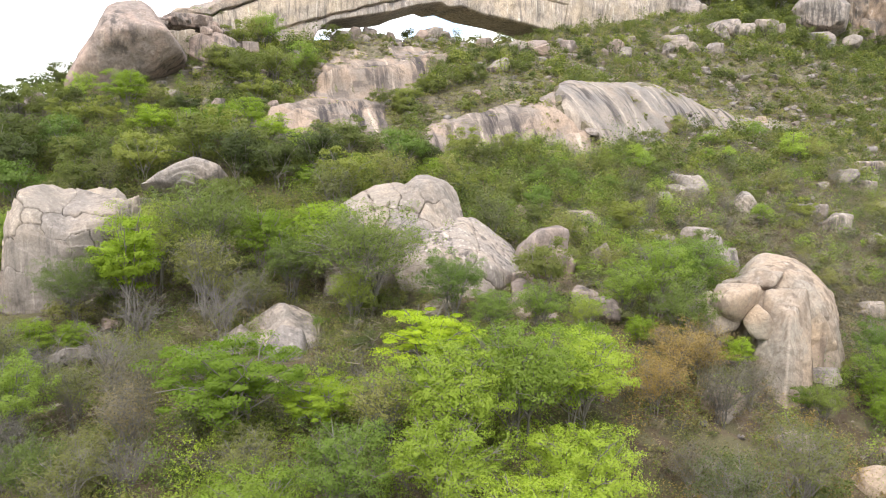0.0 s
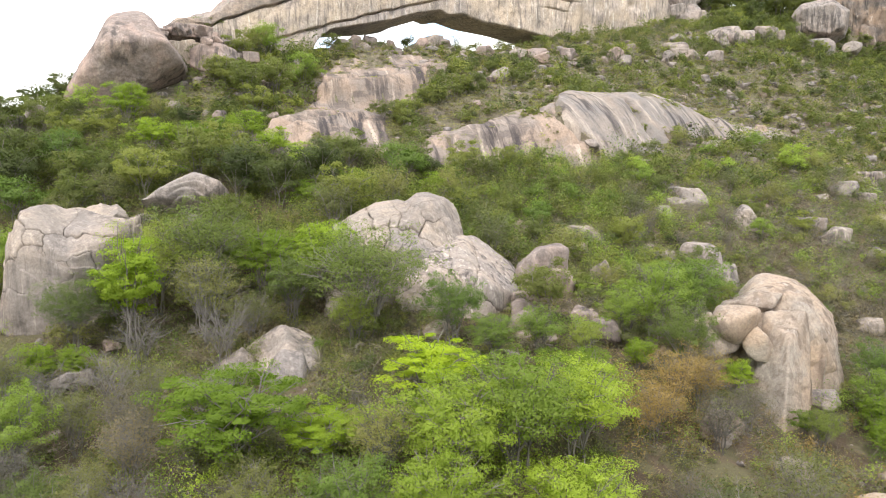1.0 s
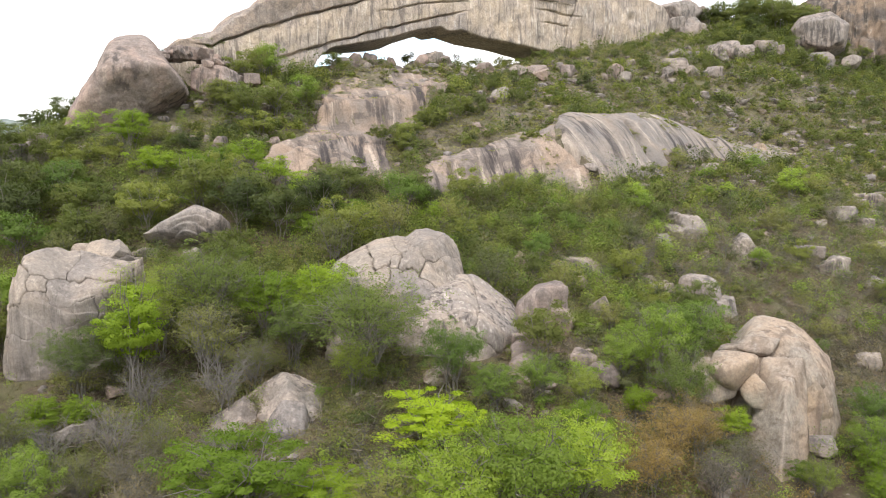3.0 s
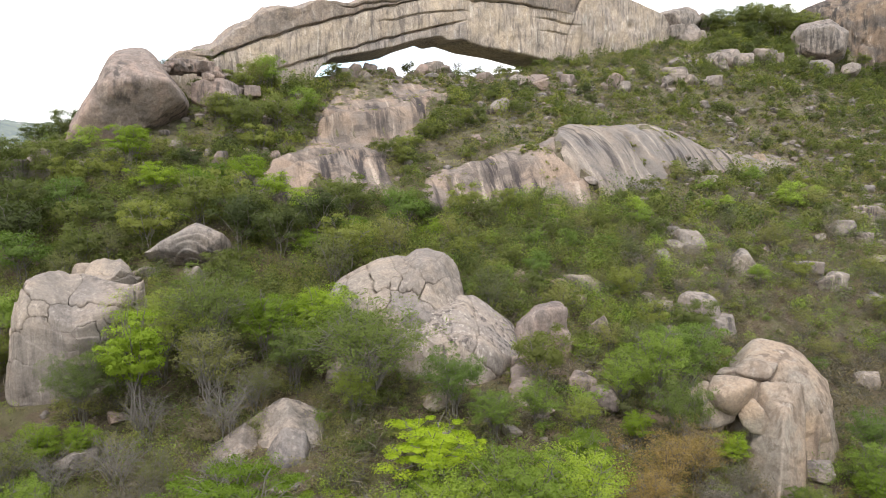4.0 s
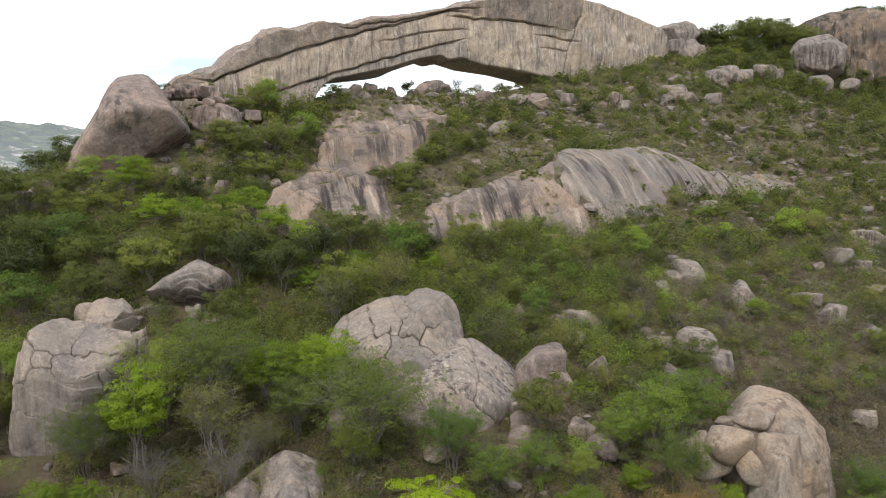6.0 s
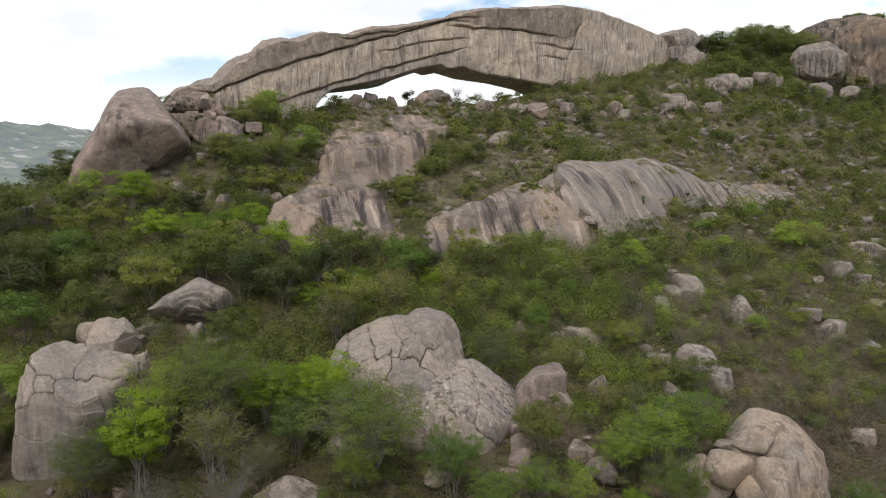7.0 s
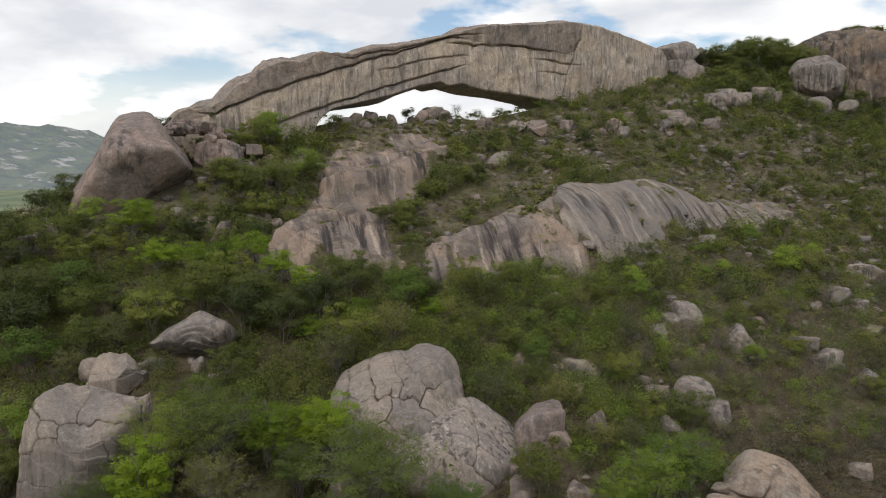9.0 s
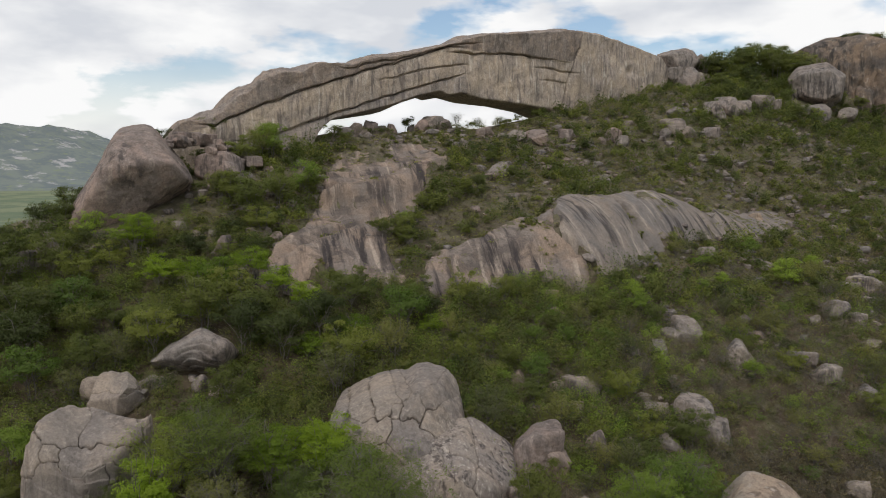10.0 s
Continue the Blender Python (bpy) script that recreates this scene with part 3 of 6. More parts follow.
def crested(p, x, y, crest):
    """Gives a rock the skyline of a table: along its broad side, and up."""
    ahead = np.array((x, y)) / math.hypot(x, y)
    across = np.array((ahead[1], -ahead[0]))
    u, w, z = p[:, :2] @ across, p[:, :2] @ ahead, p[:, 2].copy()
    lo, hi = crest[0][0], crest[-1][0]
    u = lo + (u - u.min()) / np.ptp(u) * (hi - lo)
    bins = np.linspace(lo, hi, 41)
    slot = np.clip(((u - lo) / (hi - lo) * 40).astype(int), 0, 39)
    now = np.array([max(0.2, z[slot == k].max()) if (slot == k).any() else 0.2 for k in range(40)])
    now = np.interp(u, (bins[:-1] + bins[1:]) / 2, np.convolve(np.pad(now, 2, "edge"), np.ones(5) / 5, "valid"))
    want = line(crest, u)
    f = np.clip(want / now, 0.4, 1.7)
    share = np.clip(z / (0.6 * now), 0, 1) ** 0.7
    z = z * (1 + (f - 1) * share)
    return u, w, z, across, ahead


def faced(x, y, z, size, seed, crest, blocks, material, label, name="boulder", crack=0.34, width=0.036, wander=0.3, open_joint=(), **how):
    """A boulder with a given skyline, cut right through by joints; each block lies round its hearts."""
    ahead = np.array((x, y)) / math.hypot(x, y)
    p, t, _ = rock_points(size, seed, dense=(-ahead[0], -ahead[1], 0.3), **how)
    u, w, h, across, ahead = crested(p, x, y, crest)
    q = np.stack((u, h * math.cos(DIP) + w * math.sin(DIP)), 1)
    flat = np.column_stack((q, w * 0.3))
    q = q + wander * np.stack([fbm(flat * 0.9 + 9 * k, seed + 20 + k, 4) for k in range(2)], 1)
    near = np.stack([np.min([np.hypot(q[:, 0] - a, q[:, 1] - b) for a, b in hearts], axis=0) for hearts in blocks], 1)
    order = np.argsort(near, axis=1)[:, :2]
    two = np.take_along_axis(near, order, 1)
    gap = two[:, 1] - two[:, 0]
    strength = np.clip(0.42 + 1.25 * vnoise(flat * 0.55, seed + 33), 0.03, 1)
    for a, b in open_joint:
        pair_here = (np.minimum(order[:, 0], order[:, 1]) == min(a, b)) & (np.maximum(order[:, 0], order[:, 1]) == max(a, b))
        strength[pair_here] = 1.6
    rng = np.random.RandomState(seed)
    inward = crack * strength * np.exp(-(gap / (width * np.maximum(strength, 0.8))) ** 2) + 0.035 * strength * np.exp(-(gap / 0.2) ** 2)
    inward -= 0.05 * rng.uniform(-1, 1, len(blocks))[order[:, 0]] * np.clip(gap / 0.3, 0, 1)
    v = np.column_stack((u[:, None] * across + w[:, None] * ahead, h))
    out = v / (np.linalg.norm(v, axis=1)[:, None] + 1e-9)
    v = v - out * inward[:, None]
    mid = near[t].mean(1)
    parent = tagged(new(name), label, "boulder")
    parent.location = (x, y, z)
    SOLID.append((x, y, 0.9 * max(size[0], size[1])))
    return parted(v, t, mid.argmin(1), "rock_block", material, parent)


# the great natural arch: a long curved rib of rock, pierced low in its middle
ARCH_FROM, ARCH_TO = np.array((-34.0, 109.0)), np.array((54.0, 172.0))
ARCH_U = (ARCH_TO - ARCH_FROM) / np.linalg.norm(ARCH_TO - ARCH_FROM)
ARCH_N = np.array((-ARCH_U[1], ARCH_U[0]))
ARCH_TOP = ((-9, 31), (-7.4, 34.6), (-5, 36.7), (-0.8, 38.5), (5.4, 42.2), (9.1, 44.8), (12, 46.3), (16.8, 47), (24, 47.9), (29.5, 49.2), (38.9, 51.3), (45.1, 52.8), (50.4, 55), (60.1, 56.4), (72.3, 58), (82.3, 58.2), (89.5, 57.4), (99, 55.8), (102.6, 54.8), (105.5, 52))
ARCH_FOOT = ((-9, 29), (8.8, 30), (15, 32), (17.2, 36.0), (19.6, 38), (26, 39.5), (31.7, 40.9), (36.4, 42.5), (41.9, 43.7), (43.8, 43.0), (46.7, 43.6), (51.8, 42.6), (60.4, 42), (68, 41.3), (73, 40.2), (78, 36), (106, 36))


def arch_point(u, z, w):
    """A place on the arch: along it, its height, and the depth behind its front."""
    xy = ARCH_FROM + ARCH_U * u + ARCH_N * w
    return (float(xy[0]), float(xy[1]), float(z))


def natural_arch():
    nu, around = 500, 220
    u = np.linspace(-9, 105.5, nu)
    top, foot = line(ARCH_TOP, u), line(ARCH_FOOT, u)
    soft = np.array((1, 2, 3, 2, 1)) / 9
    top[2:-2] = np.convolve(top, soft, "valid")
    foot[2:-2] = np.convolve(foot, soft, "valid")
    deep = np.interp(u, (-9, 5, 20, 45, 80, 105.5), (5, 9, 10, 11, 13, 9))
    rear = np.interp(u, (15, 20, 26, 34, 44, 60, 72, 80), (0, -0.4, -1.0, -1.8, -0.4, 0.1, -0.2, 0))     # the roof of the opening dips to the rear on one side
    q = np.linspace(0, 1, around, endpoint=False)
    # round the section: front face upward, over the crown, down the back, along the underside
    side = np.interp(q, (0, 0.60, 0.72, 0.86, 1.0), (0.0, 0.0, 0.75, 1.0, 0.0))
    up = np.interp(q, (0, 0.55, 0.63, 0.70, 0.74, 0.86, 1.0), (0.0, 0.92, 0.99, 1.0, 0.96, 0.0, 0.0))
    for arr in (side, up):
        arr[:] = np.convolve(np.concatenate((arr[-4:], arr, arr[:4])), np.ones(9) / 9, "valid")
    w = side[None] * deep[:, None]
    z = foot[:, None] + (top - foot)[:, None] * (up[None] - up.min()) / (up.max() - up.min())
    z = z + rear[:, None] * side[None] * (1 - up[None]) ** 2
    uu = np.repeat(u[:, None], around, 1)
    flat = np.stack((uu, z, w), 2).reshape(-1, 3)
    q3 = flat * (1, 1, 1)
    big = 0.8 * fbm(q3 * (0.05, 0.06, 0.05), 301, 3) + 0.18 * fbm(q3 * (0.5, 0.35, 0.5), 311, 4) + 0.08 * fbm(q3 * (1.9, 0.7, 1.9), 317, 3)
    front = np.clip(1 - flat[:, 2] / 3.5, 0, 1)
    inward = big * (0.6 + 0.4 * front)
    crown = np.clip((up[None] - 0.8) / 0.2, 0, 1).repeat(nu, 0).reshape(-1)
    # long joints that run up with the curve of the rib, each with the rock below it set back
    for joint, depth, step, ends in ((((0, 36.7), (9, 40.4), (20.8, 44.5), (25.1, 46.0), (44, 51.6)), 0.9, 0.55, (-1, 46)),
                                     (((4, 34.2), (12.6, 36.3), (20.7, 39.2), (31.7, 42.7), (40, 44.9), (47.7, 46.9)), 0.8, 0.45, (4, 46)),
                                     (((22, 46.4), (30, 48.2), (40, 50.6), (50, 53)), 0.5, 0.2, (22, 50)),
                                     (((44, 50.6), (50, 50.9), (62, 51.6), (68, 51.0), (74, 51.2)), 0.75, 0.5, (45, 69)),
                                     (((66, 49.4), (70, 49.2), (76, 49.0)), 0.5, 0.3, (66, 75)),
                                     (((66, 46.9), (74, 47.0)), 0.35, 0.2, (67, 73)),
                                     (((28, 44.6), (38, 47.2), (47, 48.6)), 0.45, 0.3, (30, 47))):
        level = line(joint, flat[:, 0]) + 0.25 * vnoise(flat * (0.5, 0, 0) + 3.1, 321)
        on = 1 / (1 + np.exp(-(flat[:, 0] - ends[0]) * 1.5)) / (1 + np.exp((flat[:, 0] - ends[1]) * 1.5))
        d = flat[:, 1] - level
        inward = inward + on * front * (1.25 * depth * np.exp(-(d / 0.13) ** 2) + 0.6 * step * np.exp(-np.maximum(-d, 0) / 1.2) / (1 + np.exp(d * 14)))
    # an upright joint to the right of the opening, and shallow flutes
    d = flat[:, 0] - (74.5 + 0.35 * (flat[:, 1] - 50)) - 0.5 * vnoise(flat * (0, 0.4, 0), 331)
    inward = inward + front * 0.5 * np.exp(-(d / 0.2) ** 2) * (flat[:, 1] < 54) + front * 0.5 * np.clip(-d / 3, 0, 1) * np.exp(-np.maximum(-d, 0) / 6) * (flat[:, 1] < 51)
    hollow = (flat[:, 0] - 92) ** 2 / 2.2 + (flat[:, 1] - 50.3) ** 2 / 1.4
    inward = inward + front * 0.8 * np.exp(-hollow)
    wd = flat[:, 2] + inward * np.clip(1 - flat[:, 2] / deep.repeat(around), 0, 1)
    # the crown weathers into lumps and broken slabs, most of all towards its low end
    low_end = 0.5 + np.clip((40 - flat[:, 0]) / 40, 0, 1)
    lumps = flat[:, 0] * 0.16 + 0.6 * vnoise(flat * (0.2, 0, 0.2), 347)
    zz = flat[:, 1] + crown * low_end * (0.55 * fbm(flat * (0.22, 0, 0.3), 341, 5) + 0.35 * np.abs(np.sin(lumps * math.pi)) ** 0.5 - 0.45)
    xy = ARCH_FROM[None] + ARCH_U[None] * flat[:, :1] + ARCH_N[None] * wd[:, None]
    v = np.column_stack((xy, zz))
    faces = grid_faces(nu, around, True)
    caps_a, caps_b = v[:around].mean(0), v[-around:].mean(0)
    n = len(v)
    v = np.vstack((v, caps_a, caps_b))
    k = np.arange(around)
    tri_a = np.stack((k, np.full(around, n), np.full(around, n), (k + 1) % around), 1)
    ob = tagged(new("natural_arch"), "huge natural arch of streaked grey-brown granite on the ridge", "rock arch")
    # the sheets between the long joints
    mid_u, mid_z = flat[faces][:, :, 0].mean(1), flat[faces][:, :, 1].mean(1)
    above = mid_z > line(((-9, 34), (0, 36.7), (9, 40.4), (20.8, 44.5), (25.1, 46.0), (44, 51.6), (60, 51.5), (74, 51.2), (106, 60)), mid_u)
    below = mid_z < line(((-9, 20), (3.9, 30), (4, 34.2), (12.6, 36.3), (20.7, 39.2), (31.7, 42.7), (40, 44.9), (47.7, 46.9), (48, 40)), mid_u)
    sheet = np.where(mid_u > 74.5 + 0.35 * (mid_z - 50), 3, np.where(above, 0, np.where(below, 2, 1)))
    for k, name in enumerate(("crown_sheet", "main_sheet", "lower_sheet", "pier")):
        quad = faces[sheet == k]
        used, back = np.unique(quad, return_inverse=True)
        part(name, mesh_of(name, v[used], back.reshape(-1, 4), ROCK_CROWN if k == 0 else ROCK_ARCH), ob)
    for s in np.linspace(-8, 105, 30):
        if s < 16 or s > 72:
            for dd in (2, 7):
                q = arch_point(s, 0, dd)
                SOLID.append((q[0], q[1], 4.0))
    return ob


natural_arch()

# the broken blocks at the arch's far end
for x, y, z, size, seed, turn in ((56.6, 174.5, 53.4, (5.4, 3.6, 3.9), 401, 25), (61.2, 175.5, 52.6, (2.3, 2.2, 3.0), 402, 10), (60.6, 174.5, 49.4, (2.8, 2.4, 2.3), 403, 40),
                                  (56.0, 171.5, 48.6, (3.8, 2.8, 3.6), 404, -20), (59.2, 170.6, 47.8, (1.9, 1.6, 3.0), 405, 15), (53.4, 170.6, 50.2, (1.6, 1.4, 1.9), 406, 0), (56.0, 168.6, 46.0, (1.8, 1.6, 2.0), 407, 60)):
    boulder(x, y, z, size, seed, ROCK_GREY, "angular grey granite block leaning against its neighbours", "rock_block", "blocks beside the arch", level=5, facets=10, sharp=22, turn=turn)

def hewn_points(x, y, planes, seed, level=6, sharp=30.0, rough=0.05, flute=0.0):
    """A great rock bounded by given faces: each (aside, towards the valley, up, metres from its heart); flute cuts upright runnels."""
    dirs, tris = sphere_dirs(level)
    ahead = np.array((x, y)) / math.hypot(x, y)
    turn = np.array(((ahead[1], -ahead[0], 0), (-ahead[0], -ahead[1], 0), (0, 0, 1)))
    n = unit(np.array([q[:3] for q in planes], float)) @ turn
    reach = np.array([q[3] for q in planes])
    r = ((np.maximum(dirs @ n.T, 0) / reach) ** sharp).sum(1) ** (-1 / sharp)
    p = dirs * r[:, None]
    mean = float(reach.mean())
    off = seed * 3.7
    wear = rough * mean * fbm(p / mean * 1.4 + off, seed, 6, 0.5) - 0.6 * rough * mean * np.abs(fbm(p / mean * 3.1 + off, seed + 5, 5))
    wear -= flute * np.abs(fbm(p * (0.55, 0.55, 0.05) + off, seed + 9, 4)) * np.clip(1 - 1.3 * dirs[:, 2], 0, 1)
    return p + dirs * wear[:, None], tris


def hewn(x, y, z, planes, seed, material, label, name="boulder", group="boulders on the slope", foot=None, **how):
    p, tris = hewn_points(x, y, planes, seed, **how)
    ob = new(name, mesh_of(name, p, tris, material))
    ob.location = (x, y, z)
    SOLID.append((x, y, 0.75 * float(np.mean([q[3] for q in planes])) if foot is None else foot))
    return tagged(ob, label, "boulder" if name == "boulder" else "rock", group)


# the dome beyond, with a round boulder caught at its foot
DOME = hewn(101.5, 183, 46.5, ((-0.99, 0, 0.1, 16.0), (0, 0.96, 0.22, 12.5), (0, 0.1, 1, 14.8), (-0.51, 0.1, 0.86, 16.3), (0.35, 0.1, 0.93, 14.6), (0.75, 0.1, 0.65, 17.0), (1, 0, 0.1, 19.0), (-0.6, 0.8, 0.12, 15.0), (0.6, 0.8, 0.15, 15.5), (0, 0.7, 0.7, 15.0), (0, -1, 0, 14), (0, 0, -1, 26)),
            421, ROCK_DOME, "tall rounded granite dome with dark rain streaks", "rock_dome", "", 15.0, level=7, sharp=30.0, rough=0.035, flute=2.4)
hewn(97.6, 171.0, 40.5, ((-1, 0.1, 0.1, 2.2), (1, 0.1, 0.1, 2.4), (0, 1, 0.2, 2.4), (-0.4, 0.4, 0.8, 6.4), (0.3, 0.2, 0.9, 6.8), (0, -1, 0, 4), (0, 0, -1, 9)), 426, ROCK_DOME, "upright rib of granite at the foot of a dome", "rock_rib", "", sharp=20.0, rough=0.06, flute=0.5)
hewn(83.4, 164.0, 47.2, ((-0.06, 0.99, -0.06, 4.3), (-0.95, 0.15, -0.2, 5.3), (-0.75, 0.25, 0.62, 5.2), (-0.15, 0.3, 0.94, 4.0), (0.62, 0.2, 0.76, 4.5), (0.97, 0.1, -0.1, 4.8), (0.55, 0.2, -0.8, 4.7), (-0.25, 0.35, -0.9, 4.1), (0.75, 0.66, 0.1, 5.2), (-0.7, 0.7, -0.2, 4.9), (0, 0.72, 0.7, 5.2), (0, -1, 0, 4.5)),
     422, ROCK_GREY, "rounded granite boulder with a pale flat face", sharp=34.0, rough=0.06)
boulder(80.5, 160, 41.0, (4.6, 3.5, 2.2), 423, ROCK_GREY, level=5)
boulder(75.5, 161, 42.0, (1.8, 1.6, 1.9), 424, ROCK_GREY, level=4)
boulder(88, 160, 40.6, (2.2, 2.0, 1.6), 425, ROCK_GREY, level=4)

# big round boulder at the arch's near end, with a heap of broken stones
hewn(-39.4, 91.8, 29.4, ((-0.12, 0.3, 0.94, 5.0), (0.02, 0.62, 0.78, 5.1), (-0.86, 0.1, 0.51, 4.0), (0.78, 0.15, 0.63, 5.7), (0.53, 0.25, -0.82, 4.6), (0.1, 0.85, -0.5, 4.1), (-0.45, 0.85, 0.05, 5.4), (-0.95, 0.25, 0.2, 6.0), (0, -1, 0.1, 6.0), (1, 0, 0, 7.6), (0, 0, -1, 8.0)),
     431, ROCK_PINK, "house-sized pink granite boulder with a dark undercut face", level=7, sharp=13.0, rough=0.05, flute=0.15, foot=6.4)
boulder(-31.0, 100.8, 30.2, (3.0, 2.4, 2.6), 432, ROCK_PINK, "pink granite boulder below a heap of broken stones", level=6)
heap = random.Random(5)
for k in range(34):
    s = heap.random()
    x, y = -36.8 + 9.5 * s + heap.uniform(-1, 1), 98.2 + 6.0 * s + heap.uniform(-2.2, 2.2)
    r = heap.uniform(0.5, 1.25)
    boulder(x, y, max(height(x, y), 30.4 + 3.4 * math.sin(math.pi * min(1, s + 0.25))) + 0.3 * r + heap.uniform(0, 0.7), (r * heap.uniform(0.8, 1.4), r, r * 0.75), 440 + k, ROCK_PINK,
            "broken pink-grey granite stone in a heap", "stone", "heap of stones", level=4, facets=7, sharp=30, smooth=False, turn=heap.uniform(0, 180), solid=False)

# boulder in two halves, its upper half parted into blocks
PAIR_CREST = ((-5.9, 1.2), (-5.5, 2.2), (-4.56, 2.83), (-3.47, 3.44), (-2.15, 4.13), (-0.41, 4.34), (0.24, 4.15), (1.12, 4.85), (2.0, 4.93), (3.09, 4.52), (4.2, 3.93), (4.9, 3.26), (5.8, 1.0))
PAIR_BLOCKS = [
    ((-4.7, 2.2),),
    ((-3.8, 2.4), (-3.1, 2.2), (-3.4, 2.9)),
    ((-2.7, 1.2), (-1.4, 1.5), (-3.9, 1.4)),
    ((-1.8, 3.4), (-0.8, 3.2), (-1.8, 2.2), (-1.0, 2.6)),
    ((-0.5, 2.5),),
    ((-0.1, 3.5),),
    ((0.2, 3.0), (1.0, 2.8), (0.8, 2.2), (0.1, 2.4)),
    ((2.1, 3.6), (2.9, 3.4), (3.7, 3.4), (2.3, 3.0)),
    ((1.3, 4.3), (1.8, 4.4)),
    ((4.2, 1.9), (3.7, 2.5), (4.4, 1.1)),
    ((2.5, 1.9), (3.1, 1.1), (2.1, 1.3), (3.2, 1.9)),
    ((0.4, 1.3), (1.2, 0.6), (-0.4, 1.2)),
    ((-2.0, -1.5), (2.0, -2.0))]
pair = faced(-3.1, 55.2, 9.75, (5.8, 5.2, 4.5), 451, PAIR_CREST, PAIR_BLOCKS, ROCK, "big pale granite boulder split by joints into blocks", level=7, facets=8, sharp=18, rough=0.05, open_joint=((0, 1), (1, 3), (3, 2)),
             cuts=((0.05, -0.72, 0.7, 0.82), (0.9, -0.3, 0.35, 0.84), (-0.2, -0.95, 0.1, 0.85)))
jointed(1.1, 51.0, 7.4, (4.5, 4.3, 4.2), 452, [(0, -0.3, 0), (0.50, -0.35, 0.78), (0.66, -0.25, 0.66), (0.42, -0.5, 0.74), (0.58, -0.5, 0.62)], ROCK_FRONT, "", parent=pair, piece_name="lower_block", level=6, facets=6, sharp=24, rough=0.028, crack=0.05, crack_width=0.012,
        cuts=((0.62, -0.25, 0.74, 0.74), (0.05, -0.97, 0.25, 0.78), (0.8, -0.6, 0.1, 0.86), (0.8, -0.5, -0.5, 0.84), (-0.1, -0.4, 0.9, 0.82)))
boulder(-4.5, 50.6, 6.2, (3.6, 3.0, 3.6), 453, ROCK, level=5)

# fractured block by the trees
LEFT_CREST = ((-4.3, 1.5), (-3.97, 3.3), (-3.49, 4.63), (-2.75, 5.91), (-2.23, 6.2), (-1.55, 6.3), (-0.88, 6.2), (-0.21, 5.85), (0.67, 5.9), (1.37, 5.64), (2.6, 5.3), (3.9, 5.12), (5.0, 4.75), (5.4, 3.6), (5.6, 1.8))
LEFT_BLOCKS = [
    ((-1.5, 4.9), (-2.1, 4.4), (-0.7, 5.2), (-1.3, 4.1)),
    ((-3.1, 4.1), (-3.4, 3.5)),
    ((-2.3, 3.6), (-1.9, 3.3)),
    ((0.6, 4.5), (1.9, 4.2), (2.8, 3.8), (1.3, 5.0), (0.2, 4.1)),
    ((4.5, 4.8),),
    ((4.5, 3.5),),
    ((-1.2, 3.3), (-0.2, 3.1), (1.2, 2.9), (2.7, 2.6), (-0.9, 2.4), (0.5, 2.7)),
    ((4.5, 2.3),),
    ((-2.2, 2.6), (-2.6, 1.5), (-2.1, 0.7), (-1.7, 1.8)),
    ((-1.0, 1.3), (-1.2, -0.2)),
    ((0.4, 1.5), (0.9, 0.9), (0.0, 0.1), (1.1, 1.4)),
    ((1.7, 0.6), (1.5, -0.6)),
    ((2.0, 1.5), (2.7, 1.2)),
    ((-2.7, -1.0), (-1.4, -1.2), (0.2, -1.5), (0, -4))]
faced(-25.6, 49.2, 8.0, (5.1, 4.3, 5.9), 461, LEFT_CREST, LEFT_BLOCKS, ROCK, "tall pale granite boulder cut by dark cracks", level=7, facets=8, sharp=22, rough=0.05, open_joint=((3, 5), (6, 7), (3, 6)),
      cuts=((0.05, -0.35, 0.95, 0.86), (0.1, -0.98, 0.1, 0.85), (-0.8, -0.5, 0.35, 0.85)))
SQUAT_CREST = ((-2.4, -1.0), (-2.1, 0.9), (-1.7, 1.6), (-0.4, 2.0), (0.25, 1.78), (0.8, 1.95), (1.4, 1.4), (2.1, 0.0), (2.5, -1.0))
faced(-27.7, 59.4, 11.6, (2.5, 2.2, 2.3), 462, SQUAT_CREST, [((-0.4, 1.2), (0.5, 1.1), (-1.0, 0.9)), ((-0.3, -0.1), (0.8, -0.2), (-1.2, -0.1), (0, -1.5))], ROCK, "squat granite boulder with a cracked flat top", level=6, facets=6, sharp=30, rough=0.04, crack=0.13, width=0.10, wander=0.3)
boulder(-29.2, 60.4, 11.6, (1.7, 1.6, 1.7), 463, ROCK, level=5)
HUMP_CREST = ((-4.0, -0.5), (-3.5, 0.5), (-2.5, 1.3), (-1.0, 2.05), (0.4, 2.6), (1.0, 2.5), (2.6, 1.9), (3.3, 1.0), (3.8, -0.3))
faced(-23.0, 65.6, 13.5, (3.5, 3.0, 2.3), 464, HUMP_CREST, [((0, 0), (-2, 0), (2, 0)), ((0, -40),)], ROCK_GREY, "grey humped boulder resting on smaller stones", level=6, facets=14, sharp=11, rough=0.05, cuts=((0, -0.6, -0.8, 0.60),))
for x, y, z, size, seed in ((-21.8, 62.8, 11.3, (1.0, 1.2, 1.3), 465), (-24.5, 63, 10.9, (1.1, 0.9, 0.6), 466), (-23, 64, 11.4, (0.9, 0.9, 0.8), 467), (-19.6, 62, 10.8, (1.6, 1.2, 0.8), 468)):
    boulder(x, y, z, size, seed, ROCK_GREY, "grey stone under a larger boulder", "stone", "stones under the humped boulder", level=4)

# cluster of rounded lobes, with a long spur running down in front
hand = new("boulder")
hand.location = (21.2, 46.0, 5.0)
tagged(hand, "tan granite boulder with rounded lobes and a long spur", "boulder")


